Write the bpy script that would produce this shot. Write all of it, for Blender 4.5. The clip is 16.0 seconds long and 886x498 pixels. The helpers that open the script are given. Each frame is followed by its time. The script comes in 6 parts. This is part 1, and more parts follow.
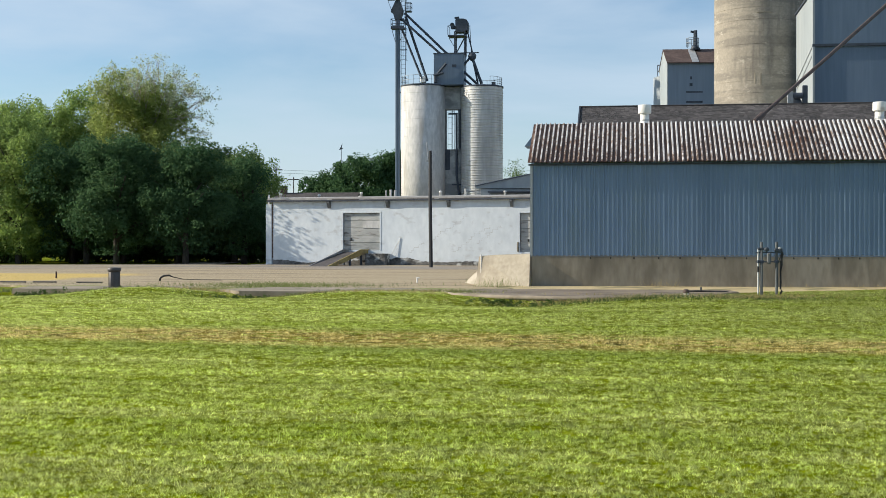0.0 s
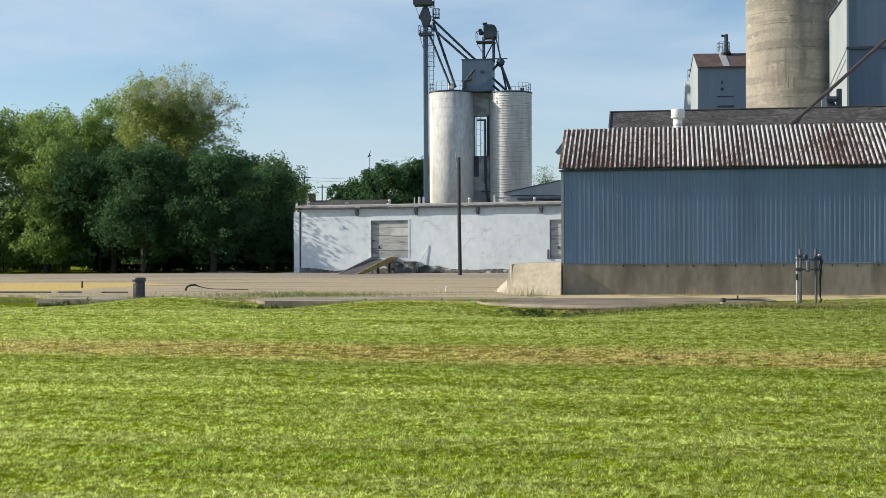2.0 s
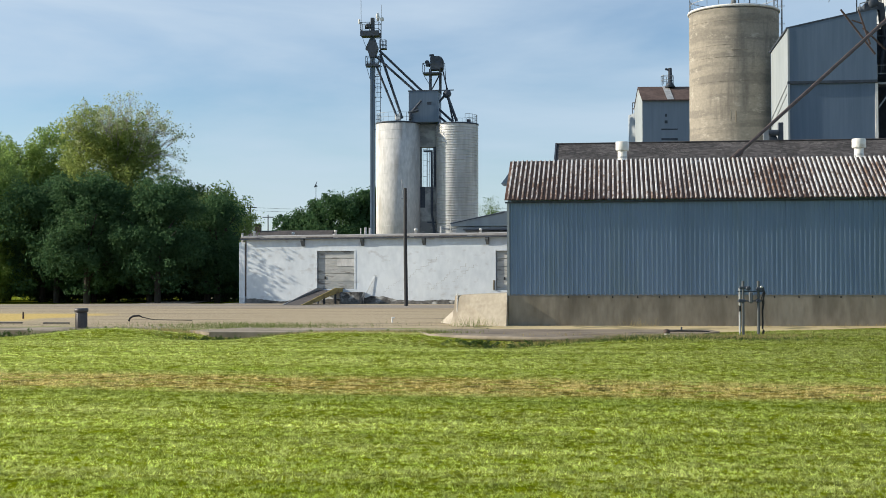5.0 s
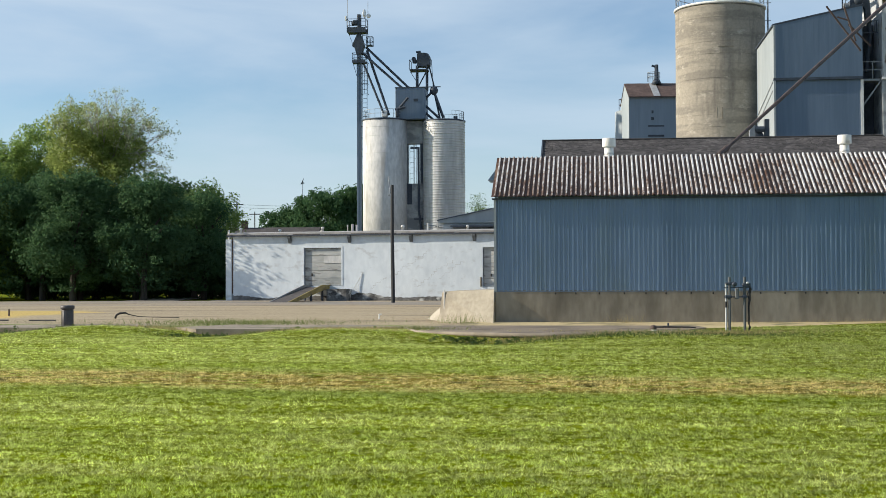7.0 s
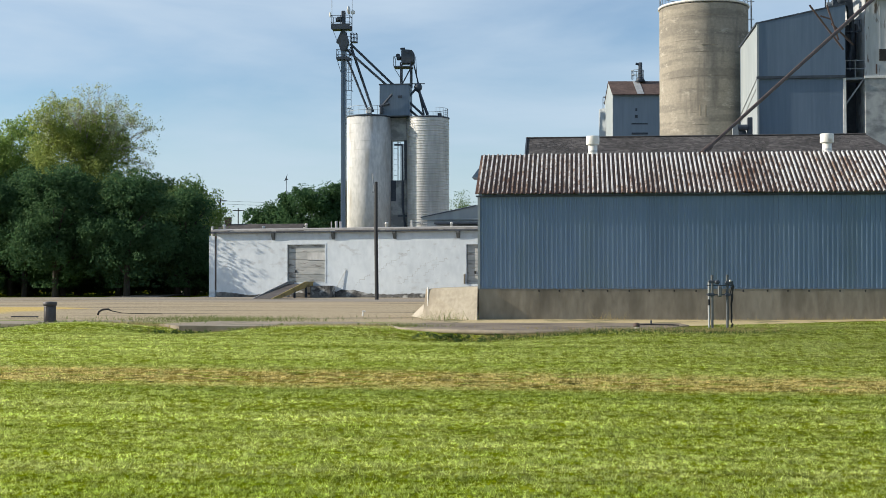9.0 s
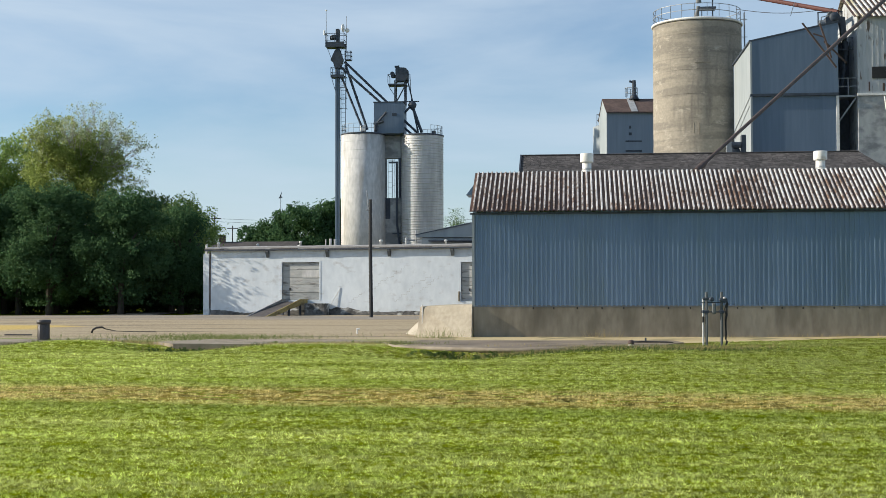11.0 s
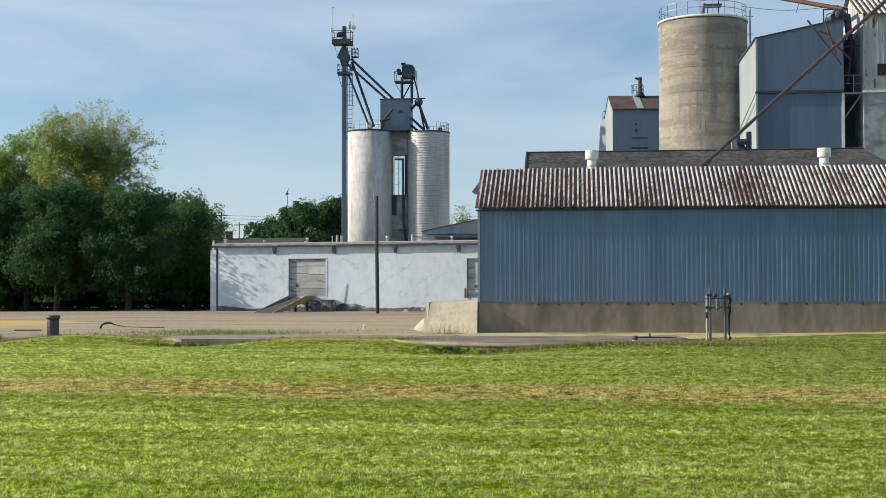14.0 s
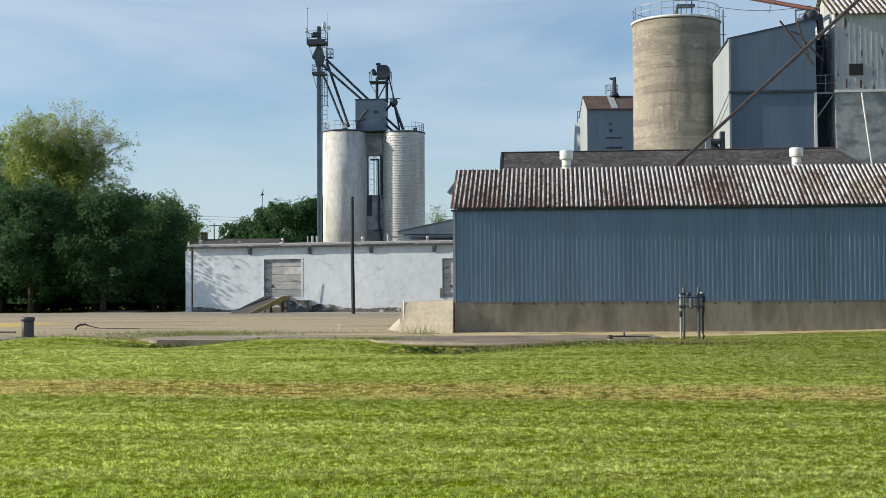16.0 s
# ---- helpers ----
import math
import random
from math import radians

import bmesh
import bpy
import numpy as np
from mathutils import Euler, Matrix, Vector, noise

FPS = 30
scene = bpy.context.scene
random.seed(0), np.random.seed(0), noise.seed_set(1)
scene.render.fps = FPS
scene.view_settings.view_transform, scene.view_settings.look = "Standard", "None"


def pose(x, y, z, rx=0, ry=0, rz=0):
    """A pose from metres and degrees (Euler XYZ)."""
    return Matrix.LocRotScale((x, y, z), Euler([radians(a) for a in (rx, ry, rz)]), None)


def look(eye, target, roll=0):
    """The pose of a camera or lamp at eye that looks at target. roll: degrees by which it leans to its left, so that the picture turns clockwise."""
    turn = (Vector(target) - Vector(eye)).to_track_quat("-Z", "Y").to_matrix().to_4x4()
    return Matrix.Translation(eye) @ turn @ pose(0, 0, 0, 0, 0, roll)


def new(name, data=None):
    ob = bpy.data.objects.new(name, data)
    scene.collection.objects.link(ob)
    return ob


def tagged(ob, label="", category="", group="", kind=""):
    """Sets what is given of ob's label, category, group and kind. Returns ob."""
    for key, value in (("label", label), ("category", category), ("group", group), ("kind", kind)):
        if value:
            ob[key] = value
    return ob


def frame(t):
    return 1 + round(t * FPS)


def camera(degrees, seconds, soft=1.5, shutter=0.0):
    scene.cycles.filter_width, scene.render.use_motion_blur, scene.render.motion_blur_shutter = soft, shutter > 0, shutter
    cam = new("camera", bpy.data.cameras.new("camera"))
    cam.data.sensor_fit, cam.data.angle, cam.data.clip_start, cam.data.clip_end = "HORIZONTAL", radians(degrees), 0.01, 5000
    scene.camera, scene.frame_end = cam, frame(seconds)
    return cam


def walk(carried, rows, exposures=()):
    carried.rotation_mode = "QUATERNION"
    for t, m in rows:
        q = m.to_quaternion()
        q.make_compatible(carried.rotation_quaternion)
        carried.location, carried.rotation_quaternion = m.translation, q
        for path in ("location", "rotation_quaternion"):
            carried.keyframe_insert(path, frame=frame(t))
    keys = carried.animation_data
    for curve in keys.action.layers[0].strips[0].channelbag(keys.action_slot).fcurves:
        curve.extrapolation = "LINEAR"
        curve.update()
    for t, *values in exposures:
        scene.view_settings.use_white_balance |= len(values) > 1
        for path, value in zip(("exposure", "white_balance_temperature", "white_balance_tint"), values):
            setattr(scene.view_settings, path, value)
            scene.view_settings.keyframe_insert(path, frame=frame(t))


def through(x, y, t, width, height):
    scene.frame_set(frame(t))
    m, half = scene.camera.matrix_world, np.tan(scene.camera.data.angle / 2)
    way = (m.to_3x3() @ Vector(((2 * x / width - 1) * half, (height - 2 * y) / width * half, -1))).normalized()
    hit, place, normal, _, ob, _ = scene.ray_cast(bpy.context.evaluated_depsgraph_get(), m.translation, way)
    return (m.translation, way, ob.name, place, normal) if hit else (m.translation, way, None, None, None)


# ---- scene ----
cam = camera(37.058, 16.0, soft=0.65)
ROWS = [
    (0.0, 0.0, -0.0, 1.65, 89.731, 0.0, 8.2),
    (0.5, -0.053, 0.246, 1.667, 89.642, -0.042, 8.652),
    (1.0, -0.081, 0.455, 1.677, 89.66, 0.017, 9.076),
    (1.5, -0.147, 0.864, 1.696, 89.766, 0.16, 9.357),
    (2.0, -0.152, 0.915, 1.7, 90.03, 0.249, 9.449),
    (2.5, -0.162, 0.924, 1.697, 90.377, 0.294, 9.288),
    (3.0, -0.15, 0.862, 1.709, 90.805, 0.282, 8.884),
    (3.5, -0.148, 0.888, 1.72, 91.069, 0.242, 8.378),
    (4.0, -0.147, 0.895, 1.723, 91.248, 0.125, 7.838),
    (6.5, -0.128, 0.913, 1.704, 91.384, 0.288, 6.687),
    (7.0, -0.137, 0.9, 1.705, 91.21, 0.226, 6.563),
    (7.5, -0.147, 0.9, 1.7, 91.058, 0.15, 6.378),
    (8.0, -0.152, 0.886, 1.705, 90.977, 0.108, 6.186),
    (8.5, -0.137, 0.892, 1.705, 90.99, 0.096, 6.006),
    (9.0, -0.137, 0.877, 1.714, 91.074, 0.081, 5.853),
    (11.5, -0.133, 0.869, 1.715, 92.0, 0.17, 5.592),
    (12.0, -0.116, 0.738, 1.71, 92.115, 0.183, 5.591),
    (12.5, -0.094, 0.553, 1.709, 92.158, 0.174, 5.642),
    (13.0, -0.091, 0.518, 1.709, 92.085, 0.173, 5.758),
    (13.5, -0.102, 0.546, 1.686, 91.88, 0.131, 5.857),
    (14.0, -0.078, 0.508, 1.688, 91.691, 0.125, 5.889),
    (14.5, -0.087, 0.548, 1.695, 91.56, 0.155, 5.841),
    (15.0, -0.088, 0.532, 1.695, 91.515, 0.207, 5.616),
    (15.5, -0.078, 0.36, 1.692, 91.578, 0.285, 5.272),
    (16.0, -0.058, 0.366, 1.688, 91.69, 0.353, 4.838),
]
walk(cam, [(t, pose(x, y, z, rx, ry, rz)) for t, x, y, z, rx, ry, rz in ROWS],
     exposures=[(0.0, 0.62), (3.0, 0.58), (9.0, 0.59), (12.5, 0.54), (16.0, 0.52)])

# ---- light ----
SUN_EL, SUN_AZ = 23.0, -94.0          # degrees; azimuth clockwise from +y
sun_dir = Vector((math.sin(radians(SUN_AZ)) * math.cos(radians(SUN_EL)), math.cos(radians(SUN_AZ)) * math.cos(radians(SUN_EL)), math.sin(radians(SUN_EL))))
sun_data = bpy.data.lights.new("sun", "SUN")
sun_data.energy, sun_data.angle, sun_data.color = 4.3, radians(0.55), (1.0, 0.90, 0.74)
sun = new("sun", sun_data)
sun.matrix_world = look(sun_dir * 200, (0, 0, 0))

world = bpy.data.worlds.new("sky")
scene.world = world
world.use_nodes = True
wn, wl = world.node_tree.nodes, world.node_tree.links
wn.clear()
w_out, w_bg, w_sky = wn.new("ShaderNodeOutputWorld"), wn.new("ShaderNodeBackground"), wn.new("ShaderNodeTexSky")
w_sky.sky_type, w_sky.sun_disc = "NISHITA", False
w_sky.sun_elevation, w_sky.sun_rotation = radians(SUN_EL), radians(SUN_AZ)
w_sky.air_density, w_sky.dust_density, w_sky.ozone_density = 1.0, 0.3, 2.2
w_bg.inputs["Strength"].default_value = 0.088
w_tc, w_map, w_noise, w_ramp, w_mix = (wn.new(k) for k in ("ShaderNodeTexCoord", "ShaderNodeMapping", "ShaderNodeTexNoise", "ShaderNodeValToRGB", "ShaderNodeMixRGB"))
w_map.inputs["Scale"].default_value = (1.5, 1.5, 7.5)
w_map.inputs["Rotation"].default_value = (radians(5), radians(-13), 0)
w_noise.inputs["Scale"].default_value, w_noise.inputs["Detail"].default_value, w_noise.inputs["Roughness"].default_value = 1.6, 6.0, 0.55
w_noise.inputs["Distortion"].default_value = 0.35
w_ramp.color_ramp.elements[0].position, w_ramp.color_ramp.elements[1].position = 0.34, 0.70
w_ramp.color_ramp.elements[1].color = (0.86, 0.86, 0.86, 1)
w_mix.inputs["Color2"].default_value = (4.85, 5.5, 6.05, 1)
wl.new(w_tc.outputs["Generated"], w_map.inputs["Vector"])
wl.new(w_map.outputs["Vector"], w_noise.inputs["Vector"])
wl.new(w_noise.outputs["Fac"], w_ramp.inputs["Fac"])
wl.new(w_ramp.outputs["Color"], w_mix.inputs["Fac"])
wl.new(w_sky.outputs["Color"], w_mix.inputs["Color1"])
w_tint = wn.new("ShaderNodeMixRGB")
w_tint.blend_type, w_tint.inputs["Fac"].default_value = "MULTIPLY", 1.0
w_tint.inputs["Color2"].default_value = (0.91, 0.98, 1.06, 1)
wl.new(w_mix.outputs["Color"], w_tint.inputs["Color1"])
wl.new(w_tint.outputs["Color"], w_bg.inputs["Color"])
wl.new(w_bg.outputs["Background"], w_out.inputs["Surface"])


# ---- materials ----
def surface(name, low, high, fine=8.0, coarse=0.7, stretch=(1, 1, 1), rough=0.8, metal=0.0, bump=0.15, stain=None, stain_scale=0.5,
            stain_stretch=(1, 1, 1), stain_at=(0.52, 0.68), vary=0.0, spec=0.4, bump_dist=0.02, island=False):
    """Base colour between low and high by noise of two scales, stains of one more colour, and fine relief."""
    m = bpy.data.materials.new(name)
    m.use_nodes = True
    n, l = m.node_tree.nodes, m.node_tree.links
    bsdf = n["Principled BSDF"]
    geo = n.new("ShaderNodeNewGeometry")

    def noise_at(scale, s, detail=5.0):
        mp, nz = n.new("ShaderNodeMapping"), n.new("ShaderNodeTexNoise")
        mp.inputs["Scale"].default_value = s
        nz.inputs["Scale"].default_value, nz.inputs["Detail"].default_value = scale, detail
        l.new(geo.outputs["Position"], mp.inputs["Vector"])
        l.new(mp.outputs["Vector"], nz.inputs["Vector"])
        return nz.outputs["Fac"]

    f, c = noise_at(fine, stretch), noise_at(coarse, stretch, 3.0)
    add = n.new("ShaderNodeMath")
    add.operation = "ADD"
    l.new(f, add.inputs[0]), l.new(c, add.inputs[1])
    ramp = n.new("ShaderNodeMapRange")
    ramp.inputs["From Min"].default_value, ramp.inputs["From Max"].default_value = 0.72, 1.28
    l.new(add.outputs[0], ramp.inputs["Value"])
    mix = n.new("ShaderNodeMixRGB")
    mix.inputs["Color1"].default_value, mix.inputs["Color2"].default_value = (*low, 1), (*high, 1)
    l.new(ramp.outputs["Result"], mix.inputs["Fac"])
    col = mix.outputs["Color"]
    if stain:
        sn = noise_at(stain_scale, stain_stretch, 6.0)
        sr = n.new("ShaderNodeMapRange")
        sr.inputs["From Min"].default_value, sr.inputs["From Max"].default_value = stain_at
        l.new(sn, sr.inputs["Value"])
        sm = n.new("ShaderNodeMixRGB")
        sm.inputs["Color2"].default_value = (*stain, 1)
        l.new(sr.outputs["Result"], sm.inputs["Fac"]), l.new(col, sm.inputs["Color1"])
        col = sm.outputs["Color"]
    if vary:
        info, vr, hs = n.new("ShaderNodeNewGeometry" if island else "ShaderNodeObjectInfo"), n.new("ShaderNodeMapRange"), n.new("ShaderNodeHueSaturation")
        vr.inputs["To Min"].default_value, vr.inputs["To Max"].default_value = 1 - vary, 1 + vary
        l.new(info.outputs["Random Per Island" if island else "Random"], vr.inputs["Value"]), l.new(vr.outputs["Result"], hs.inputs["Value"]), l.new(col, hs.inputs["Color"])
        col = hs.outputs["Color"]
    l.new(col, bsdf.inputs["Base Color"])
    bsdf.inputs["Roughness"].default_value, bsdf.inputs["Metallic"].default_value = rough, metal
    bsdf.inputs["Specular IOR Level"].default_value = spec
    if bump:
        b = n.new("ShaderNodeBump")
        b.inputs["Strength"].default_value, b.inputs["Distance"].default_value = bump, bump_dist
        l.new(f, b.inputs["Height"]), l.new(b.outputs["Normal"], bsdf.inputs["Normal"])
    return m


def grass_material(name, blade):
    """Lawn: yellow-green, mown in soft stripes, with a dry strip across it."""
    m = bpy.data.materials.new(name)
    m.use_nodes = True
    n, l = m.node_tree.nodes, m.node_tree.links
    bsdf = n["Principled BSDF"]
    geo, sep = n.new("ShaderNodeNewGeometry"), n.new("ShaderNodeSeparateXYZ")
    l.new(geo.outputs["Position"], sep.inputs[0])

    def noise_at(scale, s, detail=4.0):
        mp, nz = n.new("ShaderNodeMapping"), n.new("ShaderNodeTexNoise")
        mp.inputs["Scale"].default_value = s
        nz.inputs["Scale"].default_value, nz.inputs["Detail"].default_value = scale, detail
        l.new(geo.outputs["Position"], mp.inputs["Vector"]), l.new(mp.outputs["Vector"], nz.inputs["Vector"])
        return nz.outputs["Fac"]

    def maprange(v, a, b, c=0.0, d=1.0):
        r = n.new("ShaderNodeMapRange")
        for k, x in zip(("From Min", "From Max", "To Min", "To Max"), (a, b, c, d)):
            r.inputs[k].default_value = x
        l.new(v, r.inputs["Value"])
        return r.outputs["Result"]

    def math_node(op, a, b):
        k = n.new("ShaderNodeMath")
        k.operation = op
        for i, v in enumerate((a, b)):
            if isinstance(v, (int, float)):
                k.inputs[i].default_value = v
            else:
                l.new(v, k.inputs[i])
        return k.outputs[0]

    def mix(fac, a, b):
        k = n.new("ShaderNodeMixRGB")
        l.new(fac, k.inputs["Fac"])
        for key, v in (("Color1", a), ("Color2", b)):
            if isinstance(v, tuple):
                k.inputs[key].default_value = (*v, 1)
            else:
                l.new(v, k.inputs[key])
        return k.outputs["Color"]

    stripes = noise_at(1.0, (0.10, 0.75, 0.0), 3.0)
    patch = noise_at(2.2, (0.6, 1.6, 0.0), 5.0)
    fine = noise_at(26.0, (1, 1, 0.3), 3.0)
    rows_n = noise_at(1.0, (0.45, 5.0, 0.0), 4.0)
    tone = math_node("ADD", math_node("ADD", math_node("MULTIPLY", stripes, 0.6), math_node("MULTIPLY", rows_n, 0.5)), math_node("ADD", math_node("MULTIPLY", patch, 0.7), math_node("MULTIPLY", fine, 0.5)))
    col = mix(maprange(tone, 0.94, 1.38), (0.27, 0.342, 0.06), (0.535, 0.575, 0.225))
    # thin darker mower lines; left lawn painted brighter, as seen towards the sun
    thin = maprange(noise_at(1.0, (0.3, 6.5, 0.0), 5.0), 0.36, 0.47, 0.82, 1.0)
    side_light = maprange(math_node("ADD", sep.outputs["X"], math_node("MULTIPLY", patch, 8.0)), -8.0, 14.0, 1.28, 0.90)
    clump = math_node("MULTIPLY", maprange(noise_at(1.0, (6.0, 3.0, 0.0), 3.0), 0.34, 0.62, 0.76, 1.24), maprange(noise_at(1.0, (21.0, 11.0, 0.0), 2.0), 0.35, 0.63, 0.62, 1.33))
    # turf gets slightly darker with distance
    far_tone = maprange(math_node("ADD", sep.outputs["Y"], math_node("MULTIPLY", patch, 5.0)), 22.0, 40.0, 1.04, 0.86)
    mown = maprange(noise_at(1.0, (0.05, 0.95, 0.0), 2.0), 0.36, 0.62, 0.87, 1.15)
    thin = math_node("MULTIPLY", math_node("MULTIPLY", math_node("MULTIPLY", thin, mown), clump), far_tone)
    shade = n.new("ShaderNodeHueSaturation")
    l.new(math_node("MULTIPLY", thin, side_light), shade.inputs["Value"]), l.new(col, shade.inputs["Color"])
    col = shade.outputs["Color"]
    # dry strip across the lawn
    line = math_node("ADD", sep.outputs["Y"], math_node("MULTIPLY", sep.outputs["X"], 0.09))
    d = math_node("ABSOLUTE", math_node("SUBTRACT", math_node("ADD", line, math_node("MULTIPLY", stripes, 1.5)), 22.9), 0.0)
    band = maprange(d, 0.9, 2.1, 1.0, 0.0)
    dry = math_node("MULTIPLY", band, maprange(noise_at(2.6, (0.5, 1.3, 0.0), 8.0), 0.37, 0.47))
    straw = mix(maprange(noise_at(5.5, (0.35, 1.6, 0.0), 5.0), 0.40, 0.50), (0.075, 0.07, 0.024), (0.75, 0.62, 0.285))
    col = mix(math_node("MULTIPLY", dry, 0.95), col, straw)
    # a lush darker strip on the near side of the dry one
    near = maprange(math_node("ABSOLUTE", math_node("SUBTRACT", math_node("ADD", line, math_node("MULTIPLY", stripes, 1.2)), 20.1), 0.0), 0.2, 1.1, 1.0, 0.0)
    near = math_node("MULTIPLY", math_node("MULTIPLY", near, maprange(sep.outputs["X"], -11.0, -3.0, 0.35, 1.0)), maprange(patch, 0.35, 0.55))
    col = mix(math_node("MULTIPLY", near, 0.6), col, (0.16, 0.23, 0.045))
    hs = n.new("ShaderNodeHueSaturation")
    if blade:
        l.new(maprange(geo.outputs["Random Per Island"], 0.0, 1.0, 0.55, 1.6), hs.inputs["Value"])
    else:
        # turf darkened and saturated, to read as shaded gaps between blades
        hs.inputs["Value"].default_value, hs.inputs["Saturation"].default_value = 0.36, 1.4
    l.new(col, hs.inputs["Color"])
    col = hs.outputs["Color"]
    l.new(col, bsdf.inputs["Base Color"])
    bsdf.inputs["Roughness"].default_value = 0.8 if blade else 0.95
    bsdf.inputs["Specular IOR Level"].default_value = 0.06 if blade else 0.02
    if blade:
        tr, mx, out = n.new("ShaderNodeBsdfTranslucent"), n.new("ShaderNodeMixShader"), n["Material Output"]
        mx.inputs["Fac"].default_value = 0.55
        l.new(col, tr.inputs["Color"]), l.new(bsdf.outputs[0], mx.inputs[1]), l.new(tr.outputs[0], mx.inputs[2]), l.new(mx.outputs[0], out.inputs["Surface"])
    else:
        b = n.new("ShaderNodeBump")
        b.inputs["Strength"].default_value, b.inputs["Distance"].default_value = 0.9, 0.06
        l.new(noise_at(14.0, (1, 0.8, 1), 4.0), b.inputs["Height"]), l.new(b.outputs["Normal"], bsdf.inputs["Normal"])
    return m


def leaf_material(name, low, high, through=0.48, spec=0.3):
    m = bpy.data.materials.new(name)
    m.use_nodes = True
    n, l = m.node_tree.nodes, m.node_tree.links
    bsdf, out = n["Principled BSDF"], n["Material Output"]
    geo, mixc, tr, mx, nz, add = (n.new(k) for k in ("ShaderNodeNewGeometry", "ShaderNodeMixRGB", "ShaderNodeBsdfTranslucent", "ShaderNodeMixShader", "ShaderNodeTexNoise", "ShaderNodeMath"))
    nz.inputs["Scale"].default_value = 0.35
    l.new(geo.outputs["Position"], nz.inputs["Vector"])
    add.operation, add.use_clamp = "ADD", True
    half = n.new("ShaderNodeMath")
    half.operation = "MULTIPLY_ADD"
    half.inputs[1].default_value, half.inputs[2].default_value = 0.6, -0.3
    l.new(geo.outputs["Random Per Island"], half.inputs[0])
    l.new(half.outputs[0], add.inputs[0]), l.new(nz.outputs["Fac"], add.inputs[1])
    mixc.inputs["Color1"].default_value, mixc.inputs["Color2"].default_value = (*low, 1), (*high, 1)
    l.new(add.outputs[0], mixc.inputs["Fac"])
    l.new(mixc.outputs["Color"], bsdf.inputs["Base Color"]), l.new(mixc.outputs["Color"], tr.inputs["Color"])
    bsdf.inputs["Roughness"].default_value, bsdf.inputs["Specular IOR Level"].default_value = 0.6, spec
    mx.inputs["Fac"].default_value = through
    l.new(bsdf.outputs[0], mx.inputs[1]), l.new(tr.outputs[0], mx.inputs[2]), l.new(mx.outputs[0], out.inputs["Surface"])
    return m


def blend_material(name, layers, rough=0.8, bump=0.3, spec=0.3, grain_scale=9.0):
    """Layers laid over one another: (colour low, colour high, mask terms, from, to). A mask is the sum of noises (weight, scale, stretch, detail)
    and of ramps along an axis (axis, from, to, value at from, value at to)."""
    m = bpy.data.materials.new(name)
    m.use_nodes = True
    n, l = m.node_tree.nodes, m.node_tree.links
    bsdf = n["Principled BSDF"]
    geo, sep = n.new("ShaderNodeNewGeometry"), n.new("ShaderNodeSeparateXYZ")
    l.new(geo.outputs["Position"], sep.inputs[0])

    def noise_at(scale, s, detail):
        mp, nz = n.new("ShaderNodeMapping"), n.new("ShaderNodeTexNoise")
        mp.inputs["Scale"].default_value = s
        nz.inputs["Scale"].default_value, nz.inputs["Detail"].default_value = scale, detail
        l.new(geo.outputs["Position"], mp.inputs["Vector"]), l.new(mp.outputs["Vector"], nz.inputs["Vector"])
        return nz.outputs["Fac"]

    def maprange(v, a, b, c=0.0, d=1.0):
        r = n.new("ShaderNodeMapRange")
        for k, x in zip(("From Min", "From Max", "To Min", "To Max"), (a, b, c, d)):
            r.inputs[k].default_value = x
        l.new(v, r.inputs["Value"])
        return r.outputs["Result"]

    def total(terms):
        out = None
        for t in terms:
            if isinstance(t[0], str):
                v = maprange(sep.outputs[t[0]], *t[1:])
            else:
                k = n.new("ShaderNodeMath")
                k.operation = "MULTIPLY"
                k.inputs[1].default_value = t[0]
                l.new(noise_at(*t[1:]), k.inputs[0])
                v = k.outputs[0]
            if out is None:
                out = v
            else:
                k = n.new("ShaderNodeMath")
                l.new(out, k.inputs[0]), l.new(v, k.inputs[1])
                out = k.outputs[0]
        return out

    def mix(fac, a, b):
        k = n.new("ShaderNodeMixRGB")
        l.new(fac, k.inputs["Fac"])
        for key, v in (("Color1", a), ("Color2", b)):
            if isinstance(v, tuple):
                k.inputs[key].default_value = (*v, 1)
            else:
                l.new(v, k.inputs[key])
        return k.outputs["Color"]

    grain = noise_at(grain_scale, (1, 1, 1), 5.0)
    col = None
    for low, high, terms, a, b in layers:
        tone = mix(maprange(grain, 0.36, 0.64), low, high)
        col = tone if col is None else mix(maprange(total(terms), a, b), col, tone)
    l.new(col, bsdf.inputs["Base Color"])
    bsdf.inputs["Roughness"].default_value, bsdf.inputs["Specular IOR Level"].default_value = rough, spec
    b = n.new("ShaderNodeBump")
    b.inputs["Strength"].default_value, b.inputs["Distance"].default_value = bump, 0.02
    l.new(grain, b.inputs["Height"]), l.new(b.outputs["Normal"], bsdf.inputs["Normal"])
    return m


